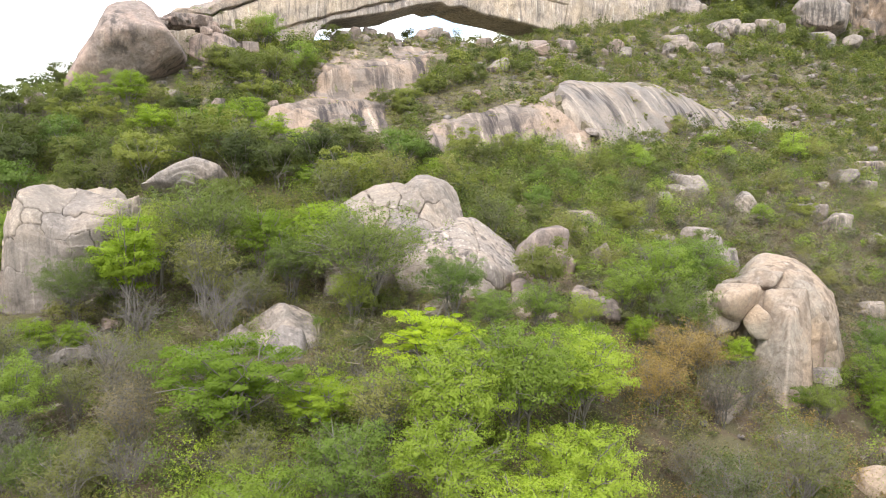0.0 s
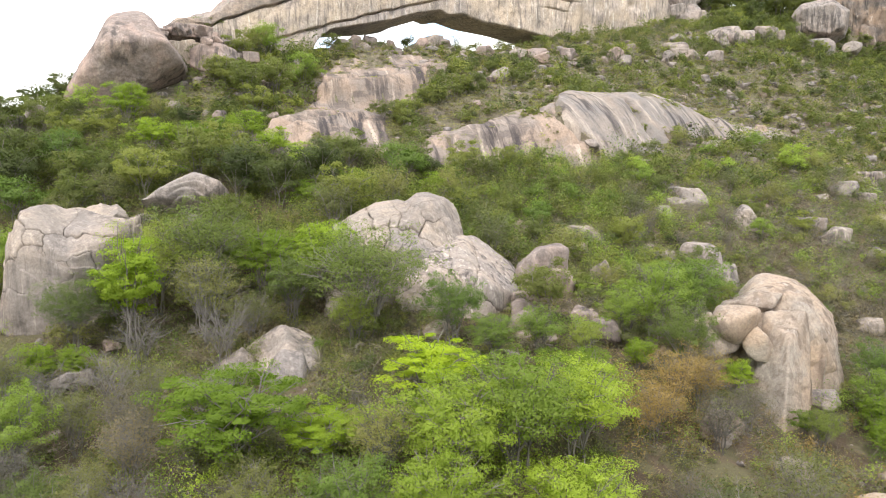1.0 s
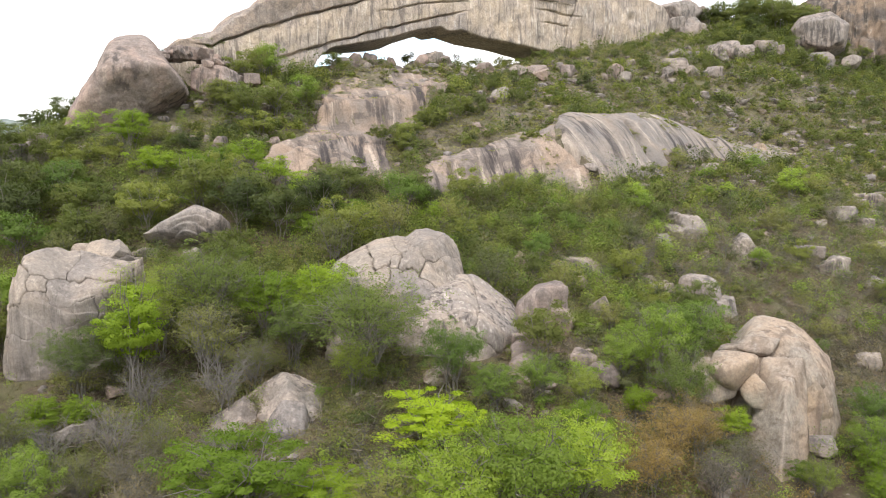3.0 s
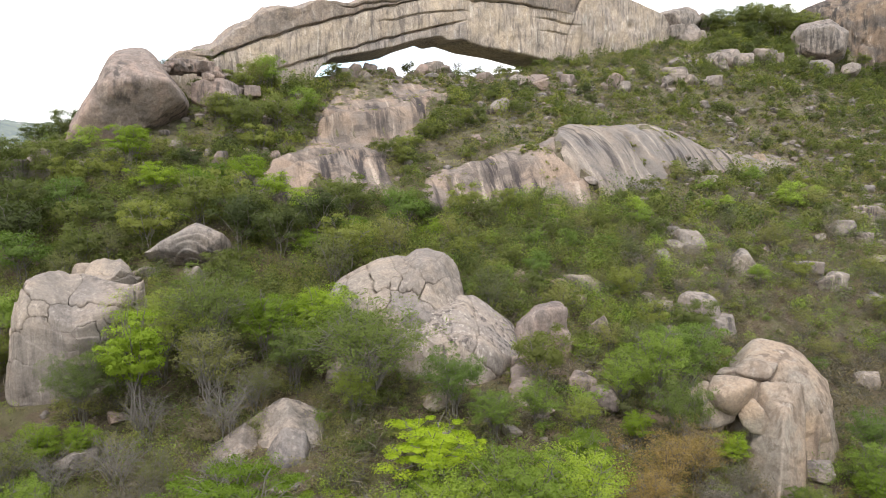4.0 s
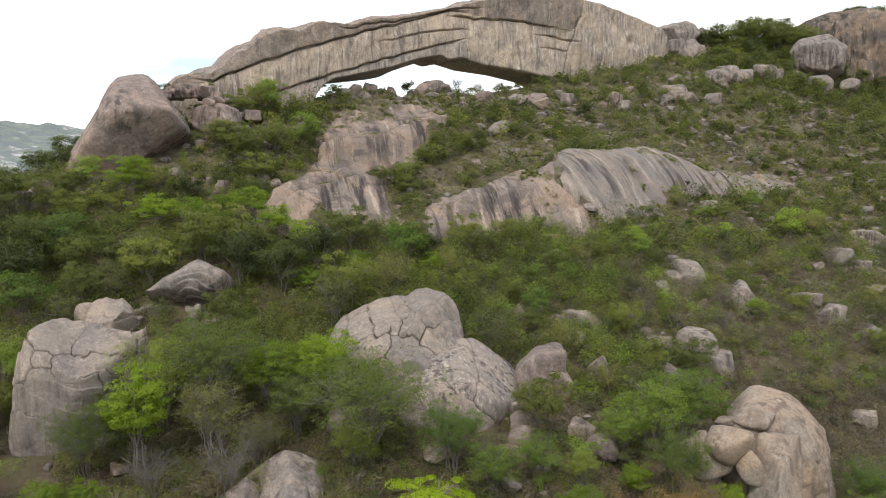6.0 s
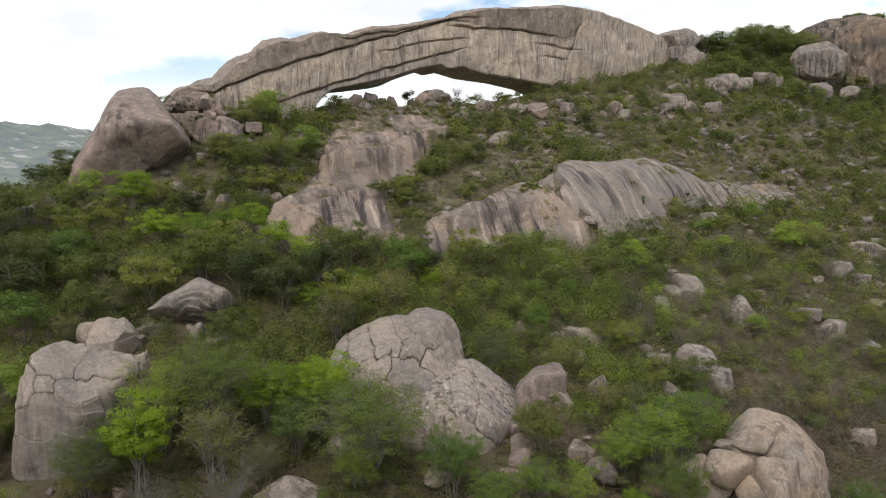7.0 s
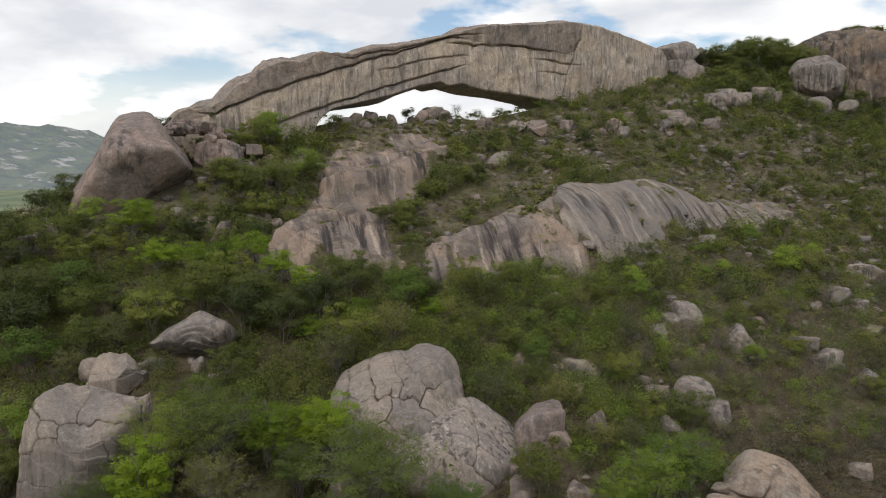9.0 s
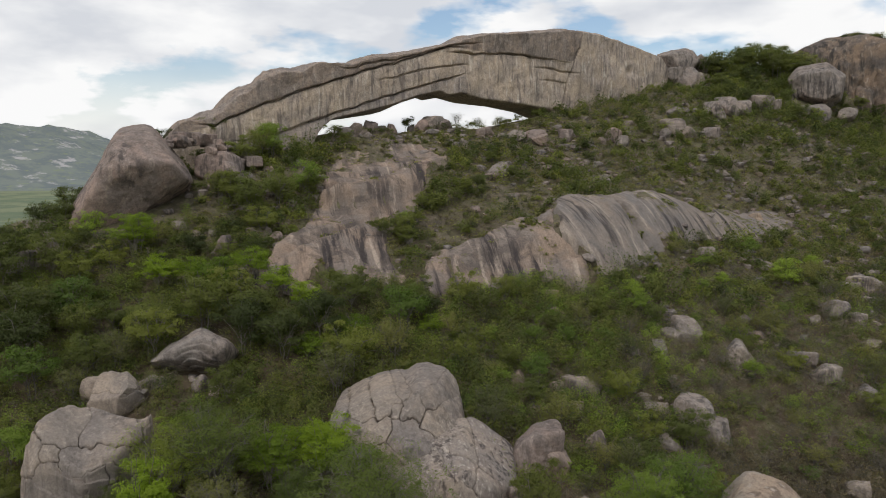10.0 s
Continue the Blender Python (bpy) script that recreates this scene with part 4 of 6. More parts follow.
def lobe(x, y, z, size, seed, turn=0, **how):
    p, t, _ = rock_points(size, seed, turn=turn, **how)
    part("rock_lobe", mesh_of("rock_lobe", p + np.array((x, y, z)) - np.array(hand.location), t, ROCK_TAN), hand)
    SOLID.append((x, y, 0.9 * max(size[:2])))


def lobe_hewn(x, y, z, planes, seed, **how):
    p, t = hewn_points(x, y, planes, seed, **how)
    part("rock_lobe", mesh_of("rock_lobe", p + np.array((x, y, z)) - np.array(hand.location), t, ROCK_TAN), hand)
    SOLID.append((x, y, 2.2))


lobe_hewn(21.3, 46.4, 4.6, ((-0.8, 0.1, 0.6, 3.3), (-0.25, 0.2, 0.95, 4.1), (0.3, 0.2, 0.93, 4.15), (0.72, 0.1, 0.7, 4.3), (0.97, 0.1, 0.2, 4.1), (-0.05, 0.8, 0.6, 2.6), (0.55, 0.7, 0.45, 3.0), (0.8, 0.6, 0.05, 3.5), (-0.6, 0.75, 0.25, 2.3), (-1, 0, 0, 2.4), (0, -1, 0, 3.2), (0, 0, -1, 6.0)), 471, sharp=28.0, rough=0.07, flute=0.7)
lobe(18.4, 44.6, 6.9, (1.75, 1.5, 1.4), 472, 28, level=5, facets=12, sharp=8, rough=0.04, cuts=((-0.5, 0, 0.85, 0.74), (0.2, -0.8, -0.5, 0.74)))
lobe(17.2, 45.2, 6.0, (1.35, 1.4, 1.15), 484, 10, level=5, facets=12, sharp=8, rough=0.04)
lobe(17.1, 45.6, 5.2, (1.5, 1.6, 2.2), 473, 0, level=5, facets=10, sharp=14, cuts=((-0.7, 0, 0.7, 0.68),))
lobe(19.5, 43.5, 6.0, (0.75, 0.8, 1.05), 474, 20, level=5, facets=12, sharp=9, rough=0.04, cuts=((0.6, -0.3, 0.6, 0.7),))
lobe_hewn(20.6, 42.8, 3.2, ((-0.7, 0.62, 0.35, 1.35), (0.85, 0.45, 0.25, 1.5), (-0.1, 0.45, 0.88, 3.3), (-0.97, 0, 0.1, 1.6), (0.97, 0, 0.1, 1.8), (0, -1, 0, 2.0), (0, 0, -1, 5.0)), 475, sharp=34.0, rough=0.05, flute=0.15)
lobe(22.0, 44.0, 1.6, (1.5, 1.7, 3.4), 476, -12, level=5, facets=8, sharp=14, rough=0.10, cuts=((0.3, -0.75, 0.6, 0.5), (-0.4, -0.7, 0.5, 0.6)))
lobe(23.0, 45.8, 6.4, (1.6, 1.8, 1.9), 477, 0, level=5, facets=14, sharp=13, cuts=((0.75, -0.1, 0.66, 0.66),))
lobe(23.8, 45.5, 4.7, (1.4, 1.7, 2.3), 478, 0, level=5, facets=14, sharp=13, cuts=((0.75, -0.2, 0.62, 0.7),))
lobe(23.5, 45.6, 3.6, (1.1, 1.4, 1.9), 479, 30, level=5, facets=14, sharp=13)
lobe(20.6, 46.4, 8.1, (1.1, 1.3, 0.7), 480, 30, level=5, facets=14, sharp=8, cuts=((-0.7, 0, 0.7, 0.7),))
lobe(18.9, 46.8, 7.7, (0.6, 0.55, 0.45), 481, 30, level=4, facets=10)
lobe(22.5, 45.0, 4.2, (1.2, 1.3, 2.4), 482, -15, level=5, facets=10, sharp=12, rough=0.10, cuts=((0.2, -0.7, 0.6, 0.55),))
lobe(21.2, 43.4, 1.2, (1.8, 1.7, 2.2), 483, 0, level=5, facets=9, rough=0.12)

# smaller boulders, one by one
boulder(7.4, 54.8, 8.5, (2.2, 2.0, 2.3), 491, ROCK_PINK, level=5, facets=10, sharp=12)
boulder(9.0, 54.2, 7.8, (1.2, 1.2, 1.4), 492, ROCK_PINK, level=4)
boulder(10.6, 46.3, 6.0, (1.3, 1.1, 1.0), 493, ROCK_PINK, "rounded grey-pink boulder among the bushes", level=5)
hewn(-9.3, 41.4, 4.3, ((-0.55, 0.4, 0.72, 1.5), (0.95, 0.2, 0.2, 2.2), (0.45, 0.3, 0.84, 1.9), (-0.15, 0.85, 0.5, 1.8), (0.5, 0.8, 0.1, 1.9), (-0.9, 0.3, 0.1, 3.2), (0, -1, 0.1, 2.6), (0, 0, -1, 2.6)), 494, ROCK_GREY, "grey wedge of granite jutting from the bushes", sharp=15.0, rough=0.07, foot=2.0)
hewn(-11.9, 40.2, 4.2, ((-0.5, 0.3, 0.8, 1.1), (0.7, 0.4, 0.6, 1.0), (0, 0.9, 0.4, 1.1), (-0.9, 0.4, 0, 1.7), (0.9, 0.4, 0, 1.5), (0, -1, 0, 1.5), (0, 0, -1, 1.5)), 495, ROCK_GREY, "low broken granite ledge beside a grey wedge", sharp=30.0, rough=0.10, foot=1.2)
hewn(-8.7, 39.2, 4.6, ((0.2, 0.7, 0.7, 0.8), (-0.7, 0.5, 0.5, 0.9), (0.9, 0.3, 0.2, 1.0), (0, -1, 0, 1.0), (0, 0, -1, 1.2)), 496, ROCK_GREY, "rounded granite stone against a grey wedge", sharp=9.0, rough=0.05, foot=0.8)
boulder(-12.2, 39.2, 4.2, (0.9, 0.8, 0.7), 497, ROCK_GREY, level=4)
for x, y, z, size, seed in ((5.6, 48.6, 7.0, (1.0, 0.9, 0.8), 501), (5.2, 47.2, 6.5, (0.9, 0.8, 0.7), 502), (4.7, 45.8, 6.0, (1.0, 0.7, 0.5), 503), (5.6, 49.8, 7.2, (0.8, 0.7, 0.9), 504), (6.2, 44.2, 5.4, (0.7, 0.6, 0.5), 505),
                            (6.8, 40.6, 4.6, (0.6, 0.6, 0.4), 506), (7.6, 38.6, 3.9, (0.7, 0.5, 0.5), 507), (8.2, 36.8, 3.2, (0.6, 0.5, 0.4), 508), (9.6, 48.6, 6.6, (1.0, 0.8, 0.7), 509)):
    boulder(x, y, z, size, seed, ROCK_PINK, "pale broken stone in a gully between bushes", "stone", "stones in the gully", level=4, facets=10, sharp=12)


def rest(x, y, size, seed, material=ROCK, label="weathered granite boulder on the slope", low=0.1, **how):
    """A boulder bedded in the ground."""
    return boulder(x, y, height(x, y) + low * size[2], size, seed, material, label, level=5 if max(size) > 1.2 else 4, **{"turn": None, "facets": 9, "sharp": 24, "rough": 0.11, **how})


# boulders of the dry slope
rest(30.8, 73.8, (1.7, 1.4, 1.8), 511, ROCK_GREY, turn=20, low=0.08)
rest(22.8, 74.2, (1.2, 1.1, 0.9), 512, ROCK_GREY, low=0.08)
rest(27.0, 78.2, (1.9, 1.7, 1.9), 513, ROCK_GREY, low=0.08)
rest(25.2, 77.2, (1.0, 1.0, 1.0), 514, ROCK_GREY, low=0.08)
rest(23.6, 64.6, (1.9, 1.6, 2.6), 515, ROCK_GREY, "ribbed grey boulder on the dry slope", sharp=14, low=0.08)
rest(24.8, 63.4, (1.4, 1.3, 1.7), 516, ROCK_GREY, "ribbed grey boulder on the dry slope", sharp=14, low=0.08)
rest(22.6, 63.2, (1.0, 1.0, 1.4), 517, ROCK_GREY, "ribbed grey boulder on the dry slope", sharp=14, low=0.08)
rest(20.0, 65.2, (1.4, 1.2, 1.1), 518, ROCK_GREY, low=0.08)
rest(19.6, 60.2, (1.2, 1.0, 0.8), 519, ROCK_GREY, low=0.08)
rest(38.6, 75.6, (1.5, 1.2, 1.3), 520, ROCK_GREY, low=0.08)
rest(39.4, 72.8, (1.5, 1.2, 1.4), 521, ROCK_GREY, low=0.08)
rest(43.4, 71.6, (1.2, 1.0, 0.9), 522, ROCK_GREY, low=0.08)
rest(47.0, 85.2, (1.7, 1.4, 1.6), 523, ROCK_GREY, low=0.08)
rest(49.0, 84.2, (1.3, 1.1, 1.1), 524, ROCK_GREY, low=0.08)
rest(58.2, 98.2, (3.2, 2.0, 1.4), 525, ROCK_GREY, low=0.08)
rest(55.2, 96.6, (1.2, 1.0, 0.8), 526, ROCK_GREY, low=0.08)
rest(38.9, 84.2, (0.9, 0.8, 0.7), 527, ROCK_GREY, low=0.08)
rest(43.5, 83.0, (0.8, 0.8, 0.6), 528, ROCK_GREY, low=0.08)
rest(13.1, 66.4, (1.6, 1.3, 1.3), 529, ROCK_GREY, low=0.08)
rest(10.6, 66.0, (0.9, 0.8, 1.0), 530, ROCK_PINK, low=0.08)
rest(18.3, 68.2, (1.0, 0.9, 0.8), 531, ROCK_GREY, low=0.08)
rest(19.2, 67.0, (0.8, 0.7, 0.5), 532, ROCK_GREY, low=0.08)
rest(7.0, 66.4, (1.0, 0.8, 1.1), 533, ROCK_PINK, low=0.08)
rest(13.0, 58.2, (0.9, 0.8, 1.6), 534, ROCK_PINK, low=0.08)
rest(-25.8, 62.2, (1.1, 0.8, 0.6), 535, ROCK_GREY, low=0.08)
rest(34.0, 50.5, (1.3, 1.1, 0.8), 536, ROCK_GREY)
rest(24.2, 36.2, (1.3, 1.0, 0.7), 537, ROCK_TAN)
rest(18.0, 35.6, (1.0, 0.9, 0.8), 538, ROCK_TAN)
rest(14.9, 37.6, (1.1, 1.5, 1.3), 539, ROCK_TAN, "pale tan boulder half hidden by dry thicket")
rest(21.4, 33.2, (1.7, 1.2, 1.0), 543, ROCK_TAN, "long tan boulder among low bushes", turn=-20)
# boulders of the upper slope
rest(-44.1, 80.2, (1.7, 1.6, 2.6), 541, ROCK_GREY, "dark upright boulder beside bushes")
rest(-46.4, 79.6, (2.2, 1.6, 1.8), 542, ROCK_GREY)
rest(-26.0, 84.8, (1.2, 1.1, 2.1), 543, ROCK_PINK, "upright rounded stone standing alone")
rest(-24.9, 85.6, (0.7, 0.7, 1.1), 544, ROCK_GREY)
rest(-20.6, 88.2, (1.2, 1.0, 1.2), 545, ROCK_PINK)
rest(-22.4, 89.0, (1.0, 1.0, 1.1), 546, ROCK_GREY)
rest(-30.0, 87.4, (0.8, 0.7, 0.6), 547, ROCK_PINK)
rest(8.8, 112.4, (2.2, 1.8, 1.7), 548, ROCK_GREY)
rest(51.1, 118.0, (1.3, 1.0, 1.2), 549, ROCK_TAN)
# boulders in and before the opening
for x, y, size, seed in ((-12.7, 127, (1.7, 1.5, 1.8), 551), (-11.0, 128, (1.2, 1.2, 1.3), 552), (-9.2, 129, (1.1, 1.1, 1.5), 553), (-14.8, 124, (1.5, 1.2, 1.6), 554), (-16.4, 123, (1.5, 1.2, 1.2), 555),
                         (-17.6, 121.6, (1.0, 1.0, 0.8), 556), (-13.6, 123.6, (1.0, 0.9, 0.9), 557), (-2.8, 134.4, (2.6, 1.8, 1.8), 558), (-0.6, 134.6, (2.0, 1.8, 1.6), 559), (-4.0, 131, (1.2, 1.0, 1.7), 560), (-1.8, 129.6, (2.0, 1.2, 0.8), 561),
                         (6.5, 131, (1.1, 1.0, 1.2), 562), (8.2, 132, (1.5, 1.3, 1.4), 563), (13.0, 131, (1.9, 1.4, 1.3), 564), (16.4, 131.4, (1.6, 1.4, 1.6), 565), (17.6, 130.4, (1.9, 1.3, 1.4), 566), (10.2, 131, (0.9, 0.9, 0.8), 567),
                         (22.5, 132, (1.3, 1.2, 1.3), 568), (31.0, 133.2, (1.6, 1.3, 1.9), 569), (32.4, 132, (1.5, 1.2, 1.3), 570), (28.6, 131.6, (1.0, 0.9, 0.8), 571)):
    rest(x, y, size, seed, ROCK_PINK if seed % 3 else ROCK_GREY, "rounded granite boulder below the arch's opening", 0.3, facets=11, rough=0.05)
# boulders under the ridge
for x, y, size, seed in ((54.7, 148, (2.4, 2, 2.2), 581), (58.4, 150, (3.2, 2.6, 2.8), 582), (61.6, 151, (1.8, 1.5, 2.2), 583), (67.4, 155, (2.4, 2.0, 2.6), 584), (70.0, 156, (2.2, 2, 2.2), 585), (46, 146, (1.8, 1.6, 1.4), 586),
                         (44, 140, (2.2, 1.8, 1.8), 587), (46.4, 138.6, (1.7, 1.4, 1.3), 588), (50.4, 139, (1.8, 1.4, 1.4), 589), (41.6, 137, (1.6, 1.2, 1.2), 590)):
    rest(x, y, size, seed, ROCK_GREY, "grey granite boulder among bushes below the ridge", 0.15, facets=9, sharp=18)


# ---- plants ----
def tube(path, radii, sides=4):
    """A tapered stem along a path."""
    path = np.asarray(path, float)
    ahead = np.gradient(path, axis=0)
    ahead /= np.linalg.norm(ahead, axis=1)[:, None] + 1e-9
    ref = np.where(np.abs(ahead[:, 2:3]) > 0.9, np.array((1.0, 0, 0)), np.array((0, 0, 1.0)))
    e = np.cross(ahead, ref)
    e /= np.linalg.norm(e, axis=1)[:, None] + 1e-9
    f = np.cross(ahead, e)
    ang = np.arange(sides) * 2 * math.pi / sides
    v = path[:, None] + np.asarray(radii)[:, None, None] * (np.cos(ang)[None, :, None] * e[:, None] + np.sin(ang)[None, :, None] * f[:, None])
    return v.reshape(-1, 3), grid_faces(len(path), sides, True)


def stems(rng, tall, wide, stems_n, forks, twigs, base_r, lean=0.5, flat=0.6, low=0.6):
    """Limbs that fork twice; gives the tubes' points and faces, and the twig ends."""
    V, F, tips, n = [], [], [], 0

    def add(path, radii, sides):
        nonlocal n
        v, f = tube(path, radii, sides)
        V.append(v), F.append(f + n)
        n += len(v)

    def bent(a, b, sag, steps):
        s = np.linspace(0, 1, steps)[:, None]
        return a + (b - a) * s + sag * np.sin(s * math.pi) + rng.normal(0, 0.035 * np.linalg.norm(b - a), (steps, 3)) * np.sin(s * math.pi)

    for i in range(stems_n):
        a = 2 * math.pi * (i + rng.uniform(-0.3, 0.3)) / stems_n
        out = np.array((math.cos(a), math.sin(a), 0))
        root = out * base_r * (1.2 if stems_n > 1 else 0)
        fork = root + out * wide * 0.22 * lean * rng.uniform(0.6, 1.3) + np.array((0, 0, tall * rng.uniform(0.16, 0.34)))
        add(bent(root - np.array((0, 0, 0.5)), fork, out * 0.1, 5), np.linspace(base_r, base_r * 0.6, 5), 6)
        for j in range(forks):
            b = a + (j - (forks - 1) / 2) * 1.9 / max(1, stems_n ** 0.5) + rng.uniform(-0.4, 0.4) if stems_n > 1 else 2 * math.pi * (j + rng.uniform(-0.3, 0.3)) / forks
            level = low + (0.97 - low) * rng.uniform(0, 1) ** 0.75
            reach = wide * min(0.8, 0.80 * (1 - max(0, (level - 0.45) / 0.62) ** 2) ** 0.5) * rng.uniform(0.55, 1.0)
            rise = tall * level
            end = np.array((math.cos(b) * reach, math.sin(b) * reach, rise))
            limb = bent(fork, end, np.array((0, 0, 0.12 * wide)), 5)
            add(limb, np.linspace(base_r * 0.5, base_r * 0.2, 5), 5)
            for k in range(twigs):
                s = rng.uniform(0.45, 1.0)
                start = limb[int(s * 4)]
                c = rng.uniform(0, 2 * math.pi)
                length = wide * rng.uniform(0.14, 0.34)
                tip = start + np.array((math.cos(c) * length, math.sin(c) * length, length * rng.uniform(-0.15, flat)))
                add(bent(start, tip, np.array((0, 0, 0.05)), 3), np.linspace(base_r * 0.17, base_r * 0.05, 3), 3)
                tips.append(tip)
    return np.vstack(V), np.vstack(F), np.array(tips)


def blades(rng, at, out, leaf, droop=0.0, slim=0.5, stray=0.5):
    """Small pointed blades at the given places, lying roughly across the ways out; gives points, faces and soft normals."""
    n = len(at)
    nor = unit(out + stray * rng.normal(size=(n, 3)))
    way = rng.normal(size=(n, 3)) - np.array((0, 0, droop))
    way = unit(way - (way * nor).sum(1)[:, None] * nor)
    side = np.cross(nor, way)
    size = leaf * rng.uniform(0.6, 1.3, n)[:, None]
    v = np.stack((at + way * size, at - way * size * 0.7 + side * size * slim, at - way * size * 0.7 - side * size * slim), 1)
    soft = unit(0.85 * out + 0.22 * nor)
    return v.reshape(-1, 3), np.arange(3 * n).reshape(n, 3), np.repeat(soft, 3, axis=0)


def leaves(rng, tips, per, spread, leaf, droop=0.0, flatness=0.55):
    """Sprigs in loose clumps round the twig ends, thickest towards the upper side of each clump."""
    at = np.repeat(tips, per, axis=0)
    n = len(at)
    r = unit(rng.normal(size=(n, 3)))
    r[:, 2] = np.where(rng.uniform(0, 1, n) < 0.6, np.abs(r[:, 2]), r[:, 2])
    heart = tips.mean(0) - np.array((0, 0, 0.25 * np.ptp(tips[:, 2])))
    out = unit(0.8 * r + 0.55 * unit(at - heart) + np.array((0, 0, 0.35)))
    r = r * (rng.uniform(0.1, 1, n) ** 0.5)[:, None] * spread * rng.uniform(0.5, 1.3, len(tips)).repeat(per)[:, None]
    r[:, 2] *= flatness
    return blades(rng, at + r, out, leaf, droop)


def plant(name, seed, tall, wide, stems_n, forks, twigs, base_r, per, spread, leaf, leaf_mat, bark_mat=BARK, droop=0.0, flat=0.6, flatness=0.55, lean=0.5, low=0.42):
    """A model plant with its stem and its crown, kept aside until it is copied out."""
    rng = np.random.RandomState(seed)
    v, f, tips = stems(rng, tall, wide, stems_n, forks, twigs, base_r, lean, flat, low)
    wood = mesh_of(name + "_trunk", v, f, bark_mat)
    crown = None
    if per:
        lv, lf, soft = leaves(rng, tips, per, spread, leaf, droop, flatness)
        crown = rounded(mesh_of(name + "_crown", lv, lf, leaf_mat), soft)
    return (wood, crown)


def grow(model, kind, x, y, size, turn, label, group, sink=0.0, z=None, squash=1.0):
    wood, crown = model
    ob = new(kind)
    ob.location = (x, y, (height(x, y) if z is None else z) - sink)
    ob.rotation_euler = (0, 0, turn)
    ob.scale = (size, size, size * squash)
    woody = kind in ("tree", "bare_tree")
    part("trunk" if woody else "stem", wood, ob)
    if crown:
        part("crown" if woody else "foliage", crown, ob)
    return tagged(ob, label, "tree" if woody else "shrub", group)


# near trees in fine leaf: height, spread
BRIGHT_TREE = plant("bright", 601, 5.2, 3.3, 4, 6, 4, 0.08, 250, 0.50, 0.062, LEAF_BRIGHT, flatness=0.34, flat=0.35, low=0.5)
WIDE_TREE = plant("wide", 602, 5.4, 4.4, 5, 7, 4, 0.09, 230, 0.62, 0.062, LEAF_SPRING, flatness=0.36, flat=0.4, low=0.42)
CLUMP_TREE = plant("clump", 616, 5.2, 3.2, 4, 6, 4, 0.07, 190, 0.55, 0.06, LEAF_VIVID, flatness=0.5, low=0.4)
COLUMN_TREE = plant("column", 617, 6.4, 1.9, 3, 9, 4, 0.06, 170, 0.5, 0.062, LEAF_VIVID, flatness=0.5, low=0.22)
FEATHER_A = plant("feather_a", 603, 5.6, 3.5, 6, 6, 7, 0.055, 66, 0.46, 0.058, LEAF_FRESH, BARK_PALE, droop=0.25, flatness=0.75)
FEATHER_B = plant("feather_b", 604, 5.8, 3.2, 7, 5, 7, 0.05, 62, 0.45, 0.058, LEAF_SOFT, BARK_PALE, droop=0.3, flatness=0.85, flat=0.9)
FEATHER_C = plant("feather_c", 605, 5.4, 3.4, 6, 6, 7, 0.055, 64, 0.46, 0.058, LEAF_FRESH, BARK_PALE, droop=0.15, flatness=0.6)
AIRY_TREE = plant("airy", 618, 6.0, 4.2, 7, 7, 8, 0.055, 46, 0.5, 0.055, LEAF_SOFT, BARK_PALE, droop=0.1, flatness=0.8, flat=1.0, low=0.4)
LIME_TREE = plant("lime", 615, 5.2, 3.9, 6, 7, 5, 0.06, 100, 0.58, 0.06, LEAF_LIME, droop=0.1, flatness=0.6, low=0.4)
OLIVE_TREE = plant("olive", 606, 5.0, 3.0, 6, 6, 8, 0.05, 22, 0.42, 0.055, LEAF_OLIVE, BARK_PALE, flatness=0.7, flat=1.0)
RUST_TREE = plant("rust", 607, 4.2, 2.6, 7, 6, 9, 0.03, 20, 0.45, 0.05, LEAF_RUST, BARK_PALE, flatness=0.8, flat=1.0, low=0.3)
BARE_TREE = plant("bare", 608, 4.6, 2.9, 5, 6, 12, 0.045, 0, 0, 0, None, BARK_PALE, flat=1.1)
BARE_DARK = plant("bare_dark", 609, 3.6, 2.4, 8, 6, 12, 0.03, 6, 0.35, 0.05, LEAF_DRY, BARK_PALE, flat=1.2, low=0.35)
# trees farther up in coarser sprigs
FAR_DARK = [plant("mid_dark", 620 + k, 4.2, 2.6, 3, 4, 3, 0.06, 150, 0.68, 0.082, LEAF_DARK, flatness=0.7, low=0.3) for k in range(3)]
FAR_GREEN = [plant("mid_green", 630 + k, 4.0, 2.5, 3, 4, 3, 0.055, 140, 0.66, 0.08, LEAF_GREEN, BARK_PALE, flatness=0.7, low=0.3) for k in range(3)]
FAR_FRESH = [plant("mid_fresh", 640 + k, 3.8, 2.4, 3, 4, 3, 0.05, 130, 0.62, 0.078, LEAF_FRESH, BARK_PALE, flatness=0.7, low=0.3) for k in range(2)]
FAR_VIVID = [plant("mid_vivid", 645 + k, 4.0, 2.7, 3, 5, 3, 0.05, 140, 0.68, 0.075, LEAF_VIVID, BARK_PALE, flatness=0.5, low=0.35) for k in range(2)]
FAR_OLIVE = [plant("mid_olive", 650 + k, 3.4, 2.2, 4, 4, 5, 0.04, 36, 0.5, 0.07, LEAF_OLIVE, BARK_PALE, flatness=0.85, flat=0.9, low=0.3) for k in range(2)]
FAR_BARE = [plant("mid_bare", 660 + k, 3.4, 2.1, 5, 5, 6, 0.035, 4, 0.4, 0.08, LEAF_DRY, BARK_PALE, flat=1.2, low=0.35) for k in range(2)]
SHRUBS = [plant("shrub_" + str(k), 670 + k, 1.6, 1.4, 4, 3, 3, 0.022, 34, 0.42, 0.075, m, flatness=0.8, lean=1.2, low=0.25) for k, m in enumerate((LEAF_GREEN, LEAF_OLIVE, LEAF_FRESH, LEAF_DRY, LEAF_DARK))]
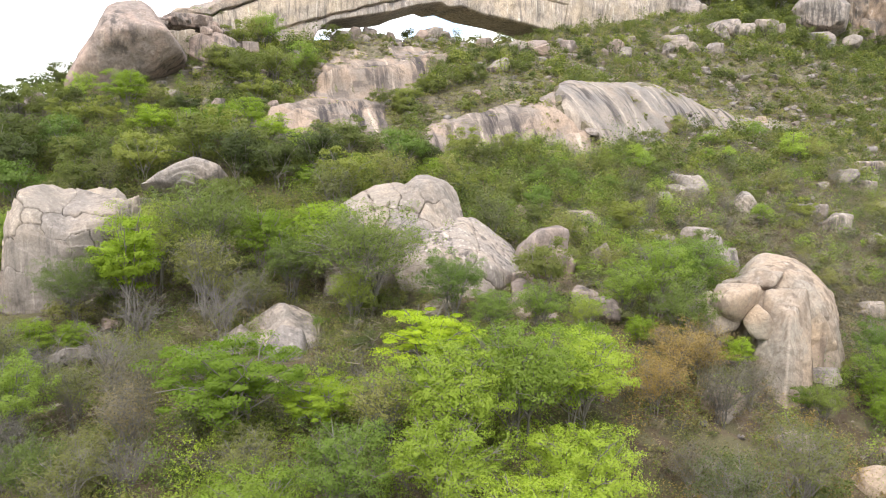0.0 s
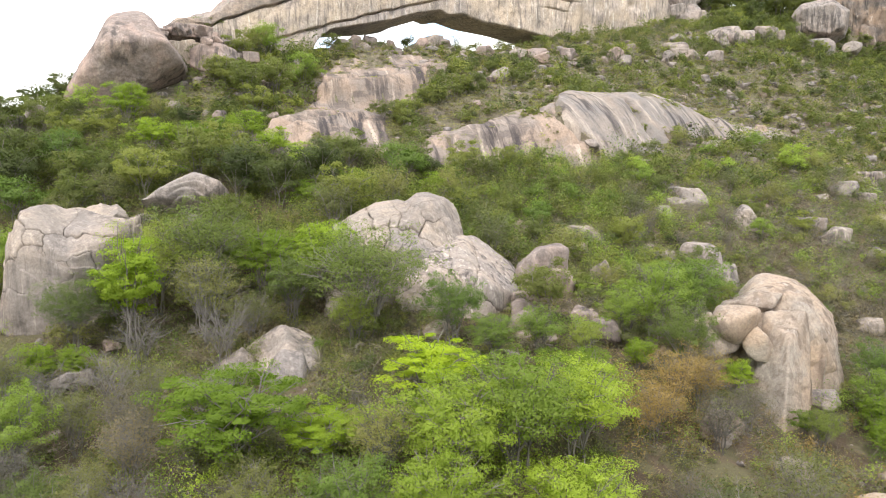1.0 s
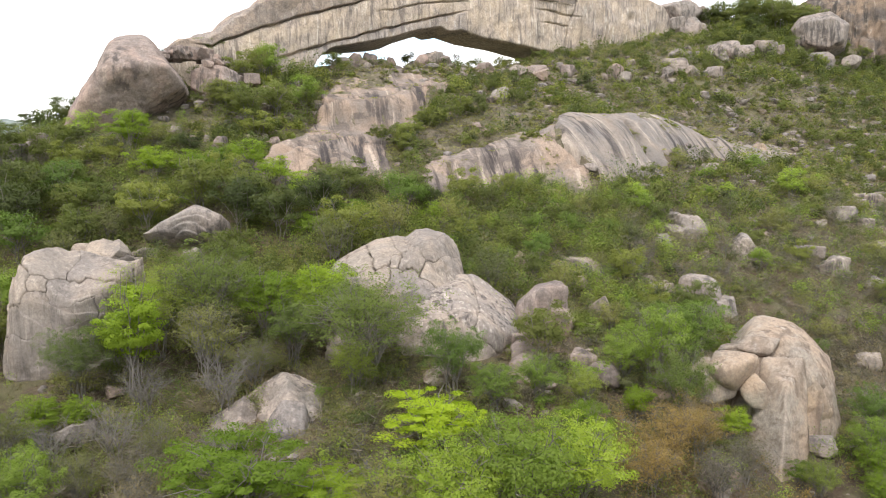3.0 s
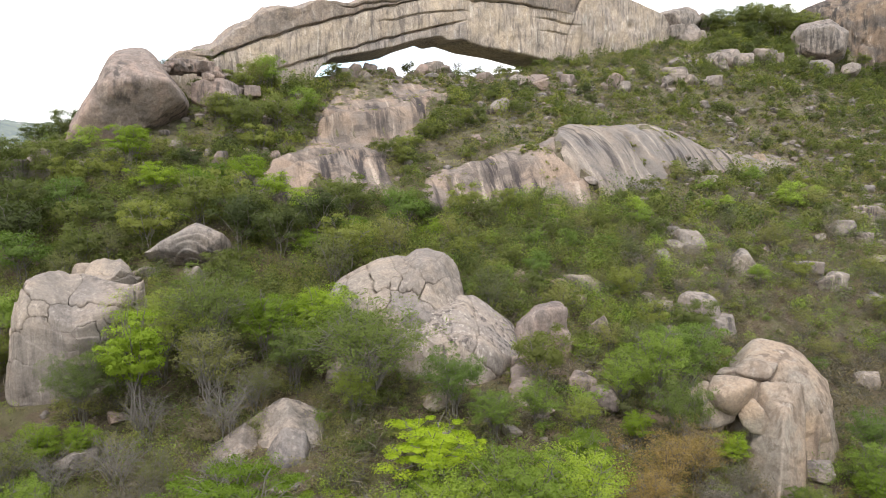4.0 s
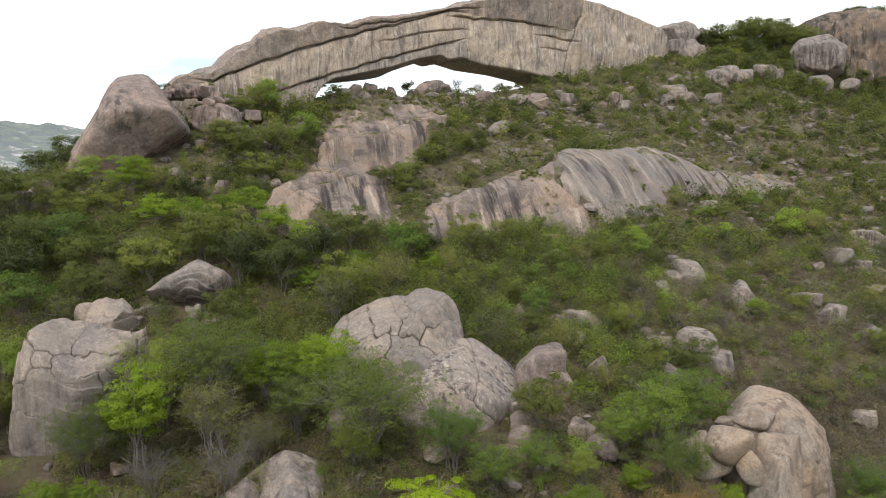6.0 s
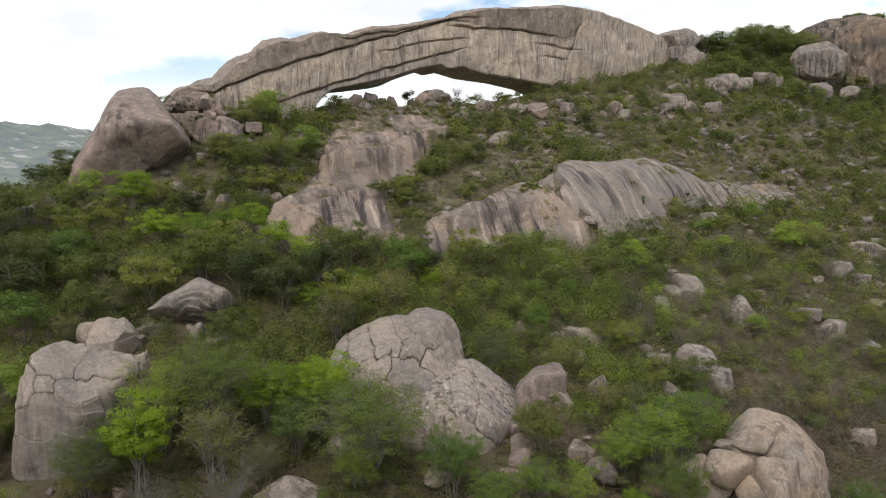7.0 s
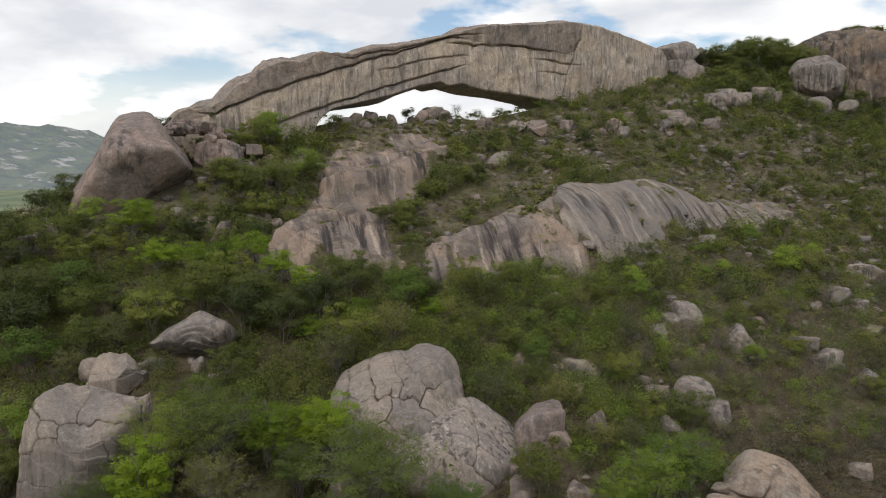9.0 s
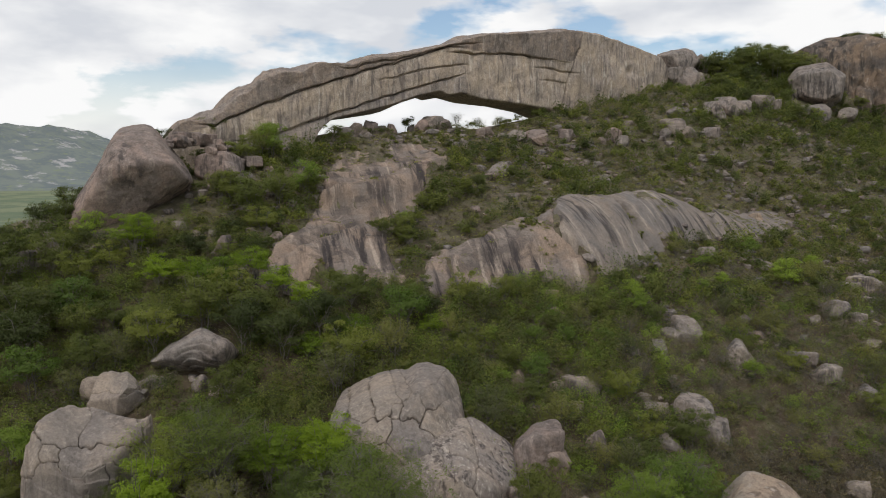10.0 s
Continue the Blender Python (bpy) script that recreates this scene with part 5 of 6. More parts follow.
SHRUB_WORDS = ("low green shrub on the hillside", "olive-grey shrub on the hillside", "fresh green shrub on the hillside", "dry brown shrub with sparse leaves", "dark green shrub on the hillside")

PLANTED = []


def tree(model, x, y, size, label, group="trees on the lower slope", kind="tree", z=None, squash=1.0):
    PLANTED.append((x, y, 1.6 * size))
    return grow(model, kind, x, y, size, (x * 7.3 + y * 3.1) % 6.28, label, group, 0.0, z, squash)


LIGHT = "feathery light green tree with thin branching stems"
MIDGREEN = "airy mid-green tree with several pale stems"
tree(BRIGHT_TREE, -0.6, 36.3, 1.12, "bright yellow-green tree with layered foliage", squash=0.76)
tree(WIDE_TREE, -9.2, 30.6, 1.05, "broad bright green tree with a flat spreading crown", squash=0.92)
tree(WIDE_TREE, -5.6, 31.6, 0.66, "bright green tree with a spreading crown", squash=0.9)
tree(FEATHER_A, -3.9, 26.2, 0.92, LIGHT, squash=0.9)
tree(LIME_TREE, 0.0, 27.0, 0.9, LIGHT)
tree(LIME_TREE, 3.4, 31.6, 1.2, LIGHT)
tree(LIME_TREE, 6.4, 33.2, 1.05, LIGHT)
tree(LIME_TREE, 0.6, 30.6, 1.1, LIGHT)
tree(FEATHER_C, -6.6, 49.2, 0.9, LIGHT)
tree(FEATHER_B, -10.0, 47.0, 0.85, MIDGREEN)
tree(AIRY_TREE, -22.4, 43.0, 0.75, MIDGREEN)
tree(FEATHER_B, -5.4, 43.2, 0.7, MIDGREEN)
tree(LIME_TREE, 5.6, 27.6, 0.95, LIGHT)
tree(LIME_TREE, 3.2, 24.0, 0.9, LIGHT)
tree(LIME_TREE, -6.6, 23.4, 0.8, LIGHT)
tree(OLIVE_TREE, -2.6, 30.6, 0.85, "sparse olive tree with grey twigs")
tree(OLIVE_TREE, -7.6, 26.6, 0.72, "sparse olive tree with grey twigs")
tree(FEATHER_A, 14.3, 47.6, 1.06, LIGHT)
tree(FEATHER_C, 17.4, 49.8, 1.2, LIGHT)
tree(FEATHER_A, 12.0, 46.4, 0.72, LIGHT)
tree(CLUMP_TREE, 7.8, 38.2, 0.62, "small bushy bright green tree")
tree(FEATHER_B, 8.4, 42.2, 0.5, "small bushy green tree")
tree(FEATHER_A, 5.8, 42.4, 0.6, "small bushy green tree")
tree(FEATHER_C, 3.0, 41.0, 0.66, MIDGREEN)
tree(FEATHER_A, 0.6, 43.0, 0.88, LIGHT)
tree(AIRY_TREE, -4.8, 44.6, 1.5, "wide airy grey-green tree with many pale stems", squash=0.78)
tree(CLUMP_TREE, -8.4, 50.6, 1.12, "fresh green tree with clumped leaves")
tree(CLUMP_TREE, -10.2, 52.0, 0.85, "fresh green tree with clumped leaves")
tree(CLUMP_TREE, -12.4, 50.4, 1.1, "fresh green tree with clumped leaves")
tree(AIRY_TREE, -16.4, 49.8, 1.25, MIDGREEN)
tree(COLUMN_TREE, -19.3, 43.6, 1.35, "narrow bright green tree leafy to its foot")
tree(AIRY_TREE, -19.6, 48.6, 1.1, MIDGREEN)
tree(BARE_TREE, -17.6, 41.0, 0.9, "leafless pale grey tree with fine twigs", kind="bare_tree")
tree(BARE_TREE, -20.4, 36.0, 0.8, "leafless pale grey tree with fine twigs", kind="bare_tree")
tree(BARE_DARK, -18.4, 28.4, 1.0, "leafless brown thicket of thin stems", kind="bare_tree")
tree(BARE_TREE, -12.4, 26.8, 0.7, "leafless pale grey tree with fine twigs", kind="bare_tree")
tree(BARE_TREE, -3.0, 32.4, 0.75, "leafless pale grey tree with fine twigs", kind="bare_tree")
tree(OLIVE_TREE, -14.9, 44.8, 1.2, "grey-stemmed olive tree with thin leaves")
tree(OLIVE_TREE, -11.8, 44.0, 0.8, "grey-stemmed olive tree with thin leaves")
tree(OLIVE_TREE, -22.6, 35.2, 0.9, "sparse olive tree with grey twigs")
tree(FEATHER_A, -19.6, 31.2, 0.84, LIGHT)
tree(OLIVE_TREE, -28.6, 36.6, 0.7, "sparse olive tree with grey twigs")
tree(FEATHER_A, -32.4, 46.2, 0.95, LIGHT)
tree(FEATHER_B, -15.8, 26.2, 0.62, MIDGREEN)
tree(OLIVE_TREE, -18.8, 24.6, 0.8, "sparse olive tree with grey twigs")
tree(BARE_TREE, -12.8, 41.2, 1.0, "leafless pale grey tree with fine twigs", kind="bare_tree")
tree(BARE_TREE, -17.6, 37.0, 0.9, "leafless pale grey tree with fine twigs", kind="bare_tree")
tree(BARE_DARK, -15.0, 33.2, 1.0, "leafless brown thicket of thin stems", kind="bare_tree")
tree(BARE_DARK, -13.6, 30.0, 1.0, "leafless brown thicket of thin stems", kind="bare_tree")
tree(BARE_TREE, -11.6, 35.8, 0.75, "leafless pale grey tree with fine twigs", kind="bare_tree")
tree(OLIVE_TREE, -14.2, 25.6, 0.72, "sparse olive tree with grey twigs")
tree(RUST_TREE, 12.4, 38.2, 1.0, "rust-brown thicket with few leaves")
tree(RUST_TREE, 14.8, 40.0, 0.95, "rust-brown thicket with few leaves")
tree(RUST_TREE, 10.8, 35.6, 0.8, "rust-brown thicket with few leaves")
tree(BARE_DARK, 14.4, 36.0, 0.95, "leafless brown thicket of thin stems", kind="bare_tree")
tree(BARE_DARK, 16.8, 38.4, 0.85, "leafless brown thicket of thin stems", kind="bare_tree")
tree(BARE_DARK, 11.2, 31.2, 0.8, "leafless brown thicket of thin stems", kind="bare_tree")
tree(CLUMP_TREE, 17.7, 42.4, 0.55, "small bushy bright green tree")
tree(FEATHER_A, 26.2, 41.8, 0.72, LIGHT)
tree(FEATHER_A, 28.0, 45.0, 0.75, LIGHT)
tree(FEATHER_B, 21.0, 38.4, 0.5, "small bushy green tree")
tree(FEATHER_B, 27.0, 37.6, 0.55, "small bushy green tree")
tree(CLUMP_TREE, 12.0, 42.8, 0.5, "small bushy green tree")


for x, y, size in ((-22.6, 38.6, 0.62), (-20.8, 39.6, 0.5), (-24.6, 37.2, 0.6), (-21.2, 34.6, 0.5)):
    tree(CLUMP_TREE, x, y, size, "low bright green tree at the foot of a boulder")
for x, y, size in ((25.4, 40.0, 0.62), (24.4, 38.2, 0.5), (27.6, 40.4, 0.7), (28.6, 42.6, 0.6), (20.6, 39.6, 0.36)):
    tree(CLUMP_TREE, x, y, size, "low green tree beside a tan boulder")

# trees that stand out higher up
tree(CLUMP_TREE, -35.0, 81.6, 1.15, "round bright green tree before a big boulder", "trees on the hillside")
tree(FAR_GREEN[0], -24.4, 91.8, 1.49, "airy green tree above the pink slabs", "trees on the hillside")
tree(FAR_GREEN[1], -27.4, 93.6, 1.37, "airy green tree above the pink slabs", "trees on the hillside")
tree(FAR_GREEN[2], -21.6, 95.0, 1.43, "airy green tree above the pink slabs", "trees on the hillside")
tree(FAR_DARK[0], -48.6, 94.0, 1.05, "dark green tree beside a big boulder", "trees on the hillside")
tree(FAR_DARK[1], -51.0, 91.5, 1.0, "dark green tree beside a big boulder", "trees on the hillside")
tree(FAR_DARK[2], -47.2, 89.5, 1.0, "dark green tree beside a big boulder", "trees on the hillside")
tree(FAR_DARK[1], -34.6, 104.5, 0.8, "dark green bushy tree on the rock's end", "trees on the hillside")
tree(FAR_DARK[0], -38.0, 103.0, 0.75, "dark green bushy tree on the rock's end", "trees on the hillside")
tree(FAR_BARE[0], -44.0, 103.5, 0.8, "thin leafless tree on the skyline", "trees on the hillside", "bare_tree")
tree(FAR_DARK[2], -6.6, 134.0, 0.75, "small dark tree in the arch's opening", "trees on the hillside")
tree(FAR_BARE[1], 2.6, 138.0, 0.85, "thin leafless bush in the arch's opening", "trees on the hillside", "bare_tree")
tree(FAR_OLIVE[0], 6.4, 138.6, 0.7, "thin olive bush in the arch's opening", "trees on the hillside")
tree(FAR_OLIVE[1], 10.6, 139.4, 0.65, "thin olive bush in the arch's opening", "trees on the hillside")
tree(FAR_DARK[0], -17.6, 118.5, 0.85, "dark green tree at the arch's foot", "trees on the hillside")

tree(FAR_DARK[2], -42.0, 102.0, 0.8, "dark green bushy tree on the rock's end", "trees on the hillside")
tree(FAR_DARK[1], -40.6, 104.6, 0.7, "dark green bushy tree on the rock's end", "trees on the hillside")
tree(FAR_DARK[0], -31.6, 106.8, 0.7, "dark green bushy tree on the rock's end", "trees on the hillside")
for k, (x, y, size) in enumerate(((-35, 68, 1.2), (-32.4, 69.6, 1.05), (-30.5, 76.5, 1.2), (-27, 77.4, 1.1), (-24, 76.5, 1.25), (-20.5, 77, 1.15), (-17.5, 75.6, 1.1), (-14.5, 74.6, 1.0), (-37.6, 73.6, 1.1), (-8.6, 70.4, 0.9), (-12.6, 66.6, 0.85), (-1.0, 72.0, 0.8))):
    tree(FAR_GREEN[k % 3] if x < -32 else FAR_VIVID[k % 2], x, y, size, "bright green small tree with a spreading crown", "trees on the hillside")
for k, (x, y, z, size) in enumerate(((-40.6, 106.6, 33.2, 0.75), (-38.8, 107.4, 33.6, 0.7), (-37.0, 108.0, 34.0, 0.75), (-35.2, 109.0, 34.6, 0.85), (-33.4, 110.4, 35.4, 0.7))):
    tree(FAR_DARK[k % 3], x, y, size, "dark green bushy tree on the rock's end", "trees on the hillside", z=z)
# a dark belt of bushes climbs between the slabs, and airy trees stand on their near side
belt = random.Random(12)
for k in range(18):
    f = belt.random()
    x, y = -7.0 + 17 * f + belt.uniform(-2.2, 2.2), 90.5 + 20 * f + belt.uniform(-2.5, 2.5)
    tree((FAR_DARK + FAR_GREEN)[k % 6], x, y, belt.uniform(0.5, 0.85), "dense dark green bushy tree between the slabs", "trees on the hillside")
for k in range(11):
    x, y = belt.uniform(-29, -18.5), belt.uniform(87, 114)
    tree((FAR_GREEN + FAR_FRESH + FAR_OLIVE)[k % 7], x, y, belt.uniform(1.0, 1.45), "airy green tree above the pink slabs", "trees on the hillside")
for k in range(9):
    x = belt.uniform(2, 26)
    tree((FAR_GREEN + FAR_DARK)[k % 6], x, 117 + 0.25 * x + belt.uniform(-5, 5), belt.uniform(0.45, 0.7), "low rounded green tree below the arch", "trees on the hillside")
ridge = random.Random(9)
for k in range(34):
    x, y = ridge.uniform(58, 86), ridge.uniform(152, 193)
    if y > 158 + (x - 58) * 1.6:
        x, y = x + 2, y - 8
    if (x - 83.4) ** 2 + (y - 164) ** 2 < 60 or x > 80 and y < 176:
        continue
    tree((FAR_DARK + FAR_GREEN)[k % 6], x, y, ridge.uniform(0.75, 1.15), "dark green tree on the ridge between rocks", "trees on the ridge")
for x, y, size in ((91, 168.5, 0.9), (95, 167.5, 1.0), (99, 166.5, 0.9), (88, 167, 0.7), (78.5, 166, 0.9), (79.8, 170, 1.0)):
    tree(FAR_DARK[int(x) % 3], x, y, size, "dark green tree at the foot of a rock dome", "trees on the ridge")


for k in range(26):
    x = ridge.uniform(61, 88)
    y = ridge.uniform(172, 186)
    rise = 57.4 + (x - 0.38 * (y - 180) - 69.5) * 0.3 - height(x, y)
    tree((FAR_DARK + FAR_GREEN + FAR_OLIVE)[k % 8], x, y, min(1.9, max(0.8, rise / 3.9)) * ridge.uniform(0.85, 1.05), "dark green tree on the ridge between rocks", "trees on the ridge")
DOME_TOP = np.array([v.co[:] for v in DOME.data.vertices]) + np.array(DOME.location)
for k in range(9):
    x, y = 97.4 + 1.3 * k + ridge.uniform(-0.6, 0.6), 180.5 - 0.6 * k + ridge.uniform(-1.2, 1.2)
    z = DOME_TOP[np.hypot(DOME_TOP[:, 0] - x, DOME_TOP[:, 1] - y) < 0.9][:, 2].max()
    grow(SHRUBS[(4, 0, 1)[k % 3]], "shrub", x, y, ridge.uniform(0.7, 1.1), k, "low dark bush on top of a rock dome", "bushes on the dome", 1.0, z)


def free(x, y, gap, among=(), low=False):
    if not low and any((x - a) ** 2 + (y - b) ** 2 < (r + gap * 0.5) ** 2 for a, b, r in OPEN):
        return False
    if any((x - a) ** 2 + (y - b) ** 2 < (r + gap) ** 2 for a, b, r in SOLID):
        return False
    return not any((x - a) ** 2 + (y - b) ** 2 < (0.55 * r + gap) ** 2 for a, b, r in among)


BARE_ROCK = KDTree(sum(len(q[0][q[1] > 1.0][::4]) for q in SLABS.values()))
for i, p in enumerate(np.concatenate([q[0][q[1] > 1.0][::4] for q in SLABS.values()])):
    BARE_ROCK.insert((p[0], p[1], 0), i)
BARE_ROCK.balance()


def on_slab(x, y, gap=0.6):
    return BARE_ROCK.find((x, y, 0))[2] < gap + 0.5


def behind_arch(x, y):
    d = np.array((x, y)) - ARCH_FROM
    return d @ ARCH_N > -0.4 and d @ ARCH_U < 107


def wood_cover(x, y):
    """How thickly the slope is wooded (0 to 1), and how tall its trees grow (metres)."""
    patch = 0.5 + 0.5 * float(vnoise(np.array([[x * 0.09, y * 0.09, 0.0]]), 77)[0])
    if y < 60:
        if x > 24 and y > 46:
            return 0.10, 2.2
        return (0.75 if x < 18 else 0.4), 3.6 + patch
    if x < -2 and y < 78:
        return 1.0, 4.2 + 1.6 * patch
    if x < 22 and y < 84:
        return 0.75, 2.8 + patch
    if x >= 22 and y < 72:
        return (0.55, 2.6) if y > 61 else (0.18, 2.0)
    if x >= 18 and y < 0.62 * x + 82:
        return 0.65, 2.6 + patch
    if x < -28 and y < 112:
        return 0.45 * patch + 0.2, 3.2
    if x < -16 and y > 84 and y < 118:
        return 0.65, 3.4
    if y > 150 and x > 55:
        return 0.8, 4.0
    if y > 126 and x > 22:
        return 0.35 + 0.3 * patch, 2.6
    if -4 < x < 24 and 98 < y < 128:
        return 0.25 + 0.55 * (patch > 0.5), 2.6
    return 0.10 + 0.15 * patch, 2.0


def scatter_trees():
    rng = random.Random(42)
    count = 0
    for _ in range(9000):
        if count >= 160:
            break
        y = 26 + 74 * rng.random()
        x = rng.uniform(-1, 1) * (0.66 * y + 7)
        cover, tall = wood_cover(x, y)
        tall *= 1.1
        if rng.random() > cover or height(x, y) < -12 or y < 47 and abs(x + 1) < 13:
            continue
        size = tall / 4.0 * rng.uniform(0.75, 1.15)
        if behind_arch(x, y):
            continue
        if not free(x, y, 0.5 * size, PLANTED) or on_slab(x, y, 1.0 * size):
            continue
        if any((x - a) ** 2 + (y - b) ** 2 < (1.05 * size + 0.62 * r) ** 2 for a, b, r in PLANTED):
            continue
        pick = rng.random() + (0.22 if x > 15 and y < 110 else 0) - (0.08 if x < 0 and y > 58 and y < 82 else 0)
        if pick < 0.24:
            model, label, kind = rng.choice(FAR_DARK), "dense dark green tree on the hillside", "tree"
        elif pick < 0.52:
            model, label, kind = rng.choice(FAR_GREEN), "rounded green tree on the hillside", "tree"
        elif pick < 0.70:
            model, label, kind = rng.choice(FAR_FRESH), "light green small tree on the hillside", "tree"
        elif pick < 0.90:
            model, label, kind = rng.choice(FAR_OLIVE), "thin olive-grey small tree on the hillside", "tree"
        else:
            model, label, kind = rng.choice(FAR_BARE), "bare grey-brown small tree on the hillside", "bare_tree"
        if y < 47:
            near = rng.random()
            size *= 0.8
            if near < 0.4:
                model, label, kind = OLIVE_TREE, "sparse olive tree with grey twigs", "tree"
            elif near < 0.7:
                model, label, kind = FEATHER_B, MIDGREEN, "tree"
            elif near < 0.85:
                model, label, kind = BARE_DARK, "leafless brown thicket of thin stems", "bare_tree"
            else:
                model, label, kind = FEATHER_A, LIGHT, "tree"
        tree(model, x, y, size, label, "trees on the hillside", kind)
        count += 1
    return count


scatter_trees()


def scatter_shrubs():
    rng = random.Random(43)
    count = 0
    for _ in range(12000):
        if count >= 230:
            break
        y = 24 + 76 * rng.random()
        x = rng.uniform(-1, 1) * (0.66 * y + 5)
        if height(x, y) < -12 or not free(x, y, 0.2) or on_slab(x, y, 0.5):
            continue
        if behind_arch(x, y):
            continue
        dry = x > 22 and 44 < y < 62
        k = rng.choices(range(5), (1, 3, 1, 6, 0.4) if dry else (1.5, 3.5, 0.2, 2, 1.5) if x < -9 and y < 46 else (3, 2.5, 2, 1.2, 2))[0]
        size = rng.uniform(0.55, 1.25)
        ob = grow(SHRUBS[k], "shrub", x, y, size, rng.uniform(0, 6.28), SHRUB_WORDS[k], "shrubs on the hillside", 0.05)
        count += 1


scatter_shrubs()


def opening_bushes():
    rng = random.Random(46)
    for k in range(22):
        q = arch_point(rng.uniform(19, 72), 0, rng.uniform(-2, 5))
        grow(SHRUBS[(4, 0, 1, 4)[k % 4]], "shrub", q[0], q[1], rng.uniform(0.6, 1.15), rng.uniform(0, 6), "small dark bush in the arch's opening", "bushes in the opening", 0.05)


opening_bushes()


def thicket(name, label, category, count, seed, leaf_mat, accept, tall, wide, fill, leaf, lift=0.1, near=22, far=172, slim=0.5, tries=12):
    """Low growth that nobody could count: many small tufts in one mesh."""
    rng = np.random.RandomState(seed)
    pick = random.Random(seed)
    at, sizes = [], []
    for _ in range(count * tries):
        if len(at) >= count:
            break
        y = near + (far - near) * pick.random() ** 0.8
        x = pick.uniform(-1, 1) * (0.66 * y + 5)
        chance = accept(x, y)
        if chance > 0 and pick.random() < chance and free(x, y, -0.3, (), tall < 1.25):
            at.append((x, y, height(x, y)))
            sizes.append(0.45 + 1.05 * pick.random() ** 1.3)
    at, sizes = np.array(at), np.array(sizes)
    lobes = 7 if tall > 1.2 else 3
    way = unit(rng.normal(size=(len(at) * lobes, 3)))
    way[:, 2] = np.abs(way[:, 2])
    hub = way * rng.uniform(0.25, 0.75, len(way))[:, None]
    bulk = rng.uniform(0.3, 0.58, len(way))
    which = np.repeat(np.arange(len(at)), fill) * lobes + rng.randint(0, lobes, len(at) * fill)
    n = len(which)
    r = unit(rng.normal(size=(n, 3)))
    r[:, 2] = np.where(rng.uniform(0, 1, n) < 0.6, np.abs(r[:, 2]), r[:, 2])
    out = unit(0.75 * r + 0.6 * way[which] + np.array((0, 0, 0.35)))
    local = hub[which] + r * (rng.uniform(0.3, 1, n) ** 0.5 * bulk[which])[:, None]
    local[:, 2] = np.abs(local[:, 2])
    p = np.repeat(at, fill, 0) + local * np.repeat(sizes, fill)[:, None] * (0.55 * wide, 0.55 * wide, 0.9 * tall) + (0, 0, lift)
    if slim < 0.1:      # bare stems stand up and out
        way = unit(rng.normal(size=(n, 3)) * (0.8, 0.8, 0.6) + np.array((0, 0, 0.4)))
        side = unit(np.cross(way, rng.normal(size=(n, 3))))
        ln = (leaf * rng.uniform(0.6, 1.4, n))[:, None]
        v = np.stack((p + way * ln, p - way * ln * 0.7 + side * ln * slim, p - way * ln * 0.7 - side * ln * slim), 1).reshape(-1, 3)
        me = mesh_of(name, v, np.arange(3 * n).reshape(n, 3), leaf_mat, False)
    else:
        v, faces, soft = blades(rng, p, out, leaf, 0.0, slim)
        me = rounded(mesh_of(name, v, faces, leaf_mat), soft)
    me.attributes.new("tuft", "FLOAT", "POINT").data.foreach_set("value", np.repeat(rng.uniform(0, 1, len(at)), 3 * fill).astype(np.float32))
    return tagged(new(name, me), label, category, kind="stuff")


def slab_gap(x, y):
    return not on_slab(x, y, 0.1) and height(x, y) > -10 and not behind_arch(x, y)


def pocket(x, y):
    return 0.62 * float(fbm(np.array([[x, y, 0.0]]) * 0.2, 61, 4)[0]) > 0.22


def cover_at(x, y):
    return slab_gap(x, y) * min(1.0, wood_cover(x, y)[0] * 1.1 + 0.12)


dry_land = lambda x, y: x > 22 and 44 < y < 61 + 0.12 * (x - 22)
def green_at(x, y):
    return 0 if dry_land(x, y) else cover_at(x, y)


# fine growth near by
thicket("undergrowth", "fine olive-green undergrowth with thin leaves", "undergrowth", 900, 721, LEAF_OLIVE, lambda x, y: slab_gap(x, y) * 0.9, 1.4, 2.2, 130, 0.06, 0.1, 20, 52)
thicket("undergrowth", "fine green undergrowth of small leafy plants", "undergrowth", 700, 722, LEAF_GREEN, lambda x, y: slab_gap(x, y) * (0.9 if x < 8 else 0.5), 1.4, 2.2, 130, 0.06, 0.1, 20, 52)
thicket("undergrowth", "olive-grey thicket of twigs and small leaves", "undergrowth", 260, 729, LEAF_OLIVE, lambda x, y: (-25 < x < -3) * (29 < y < 46) * 0.9, 1.7, 2.2, 130, 0.055, 0.1, 28, 47, tries=40)
thicket("leaf_litter", "dry brown leaves and sprigs lying between the rocks", "leaf litter", 900, 724, LEAF_DRY, lambda x, y: (-13 < x < 14 and 32 < y < 58 or -28 < x < -17 and 54 < y < 65) * slab_gap(x, y) * 0.9, 0.35, 2.4, 55, 0.07, 0.02, 30, 65, tries=40)
thicket("undergrowth", "low olive tufts on bare soil between the rocks", "undergrowth", 320, 725, LEAF_OLIVE, lambda x, y: (-13 < x < 14 and 32 < y < 58 or -28 < x < -17 and 54 < y < 65) * slab_gap(x, y) * 0.9, 0.55, 1.3, 60, 0.07, 0.02, 30, 65, tries=40)
thicket("undergrowth", "dry brown undergrowth and leaf litter", "undergrowth", 900, 723, LEAF_DRY, lambda x, y: slab_gap(x, y) * 0.9, 1.0, 2.0, 60, 0.065, 0.05, 20, 52)
thicket("undergrowth", "tall fresh green growth at the foot of the slope", "undergrowth", 210, 726, LEAF_LIME, lambda x, y: (-12 < x < 8) * (0.9 if y < 33 else 0.15), 2.2, 2.0, 170, 0.065, 0.3, 19, 40, tries=40)
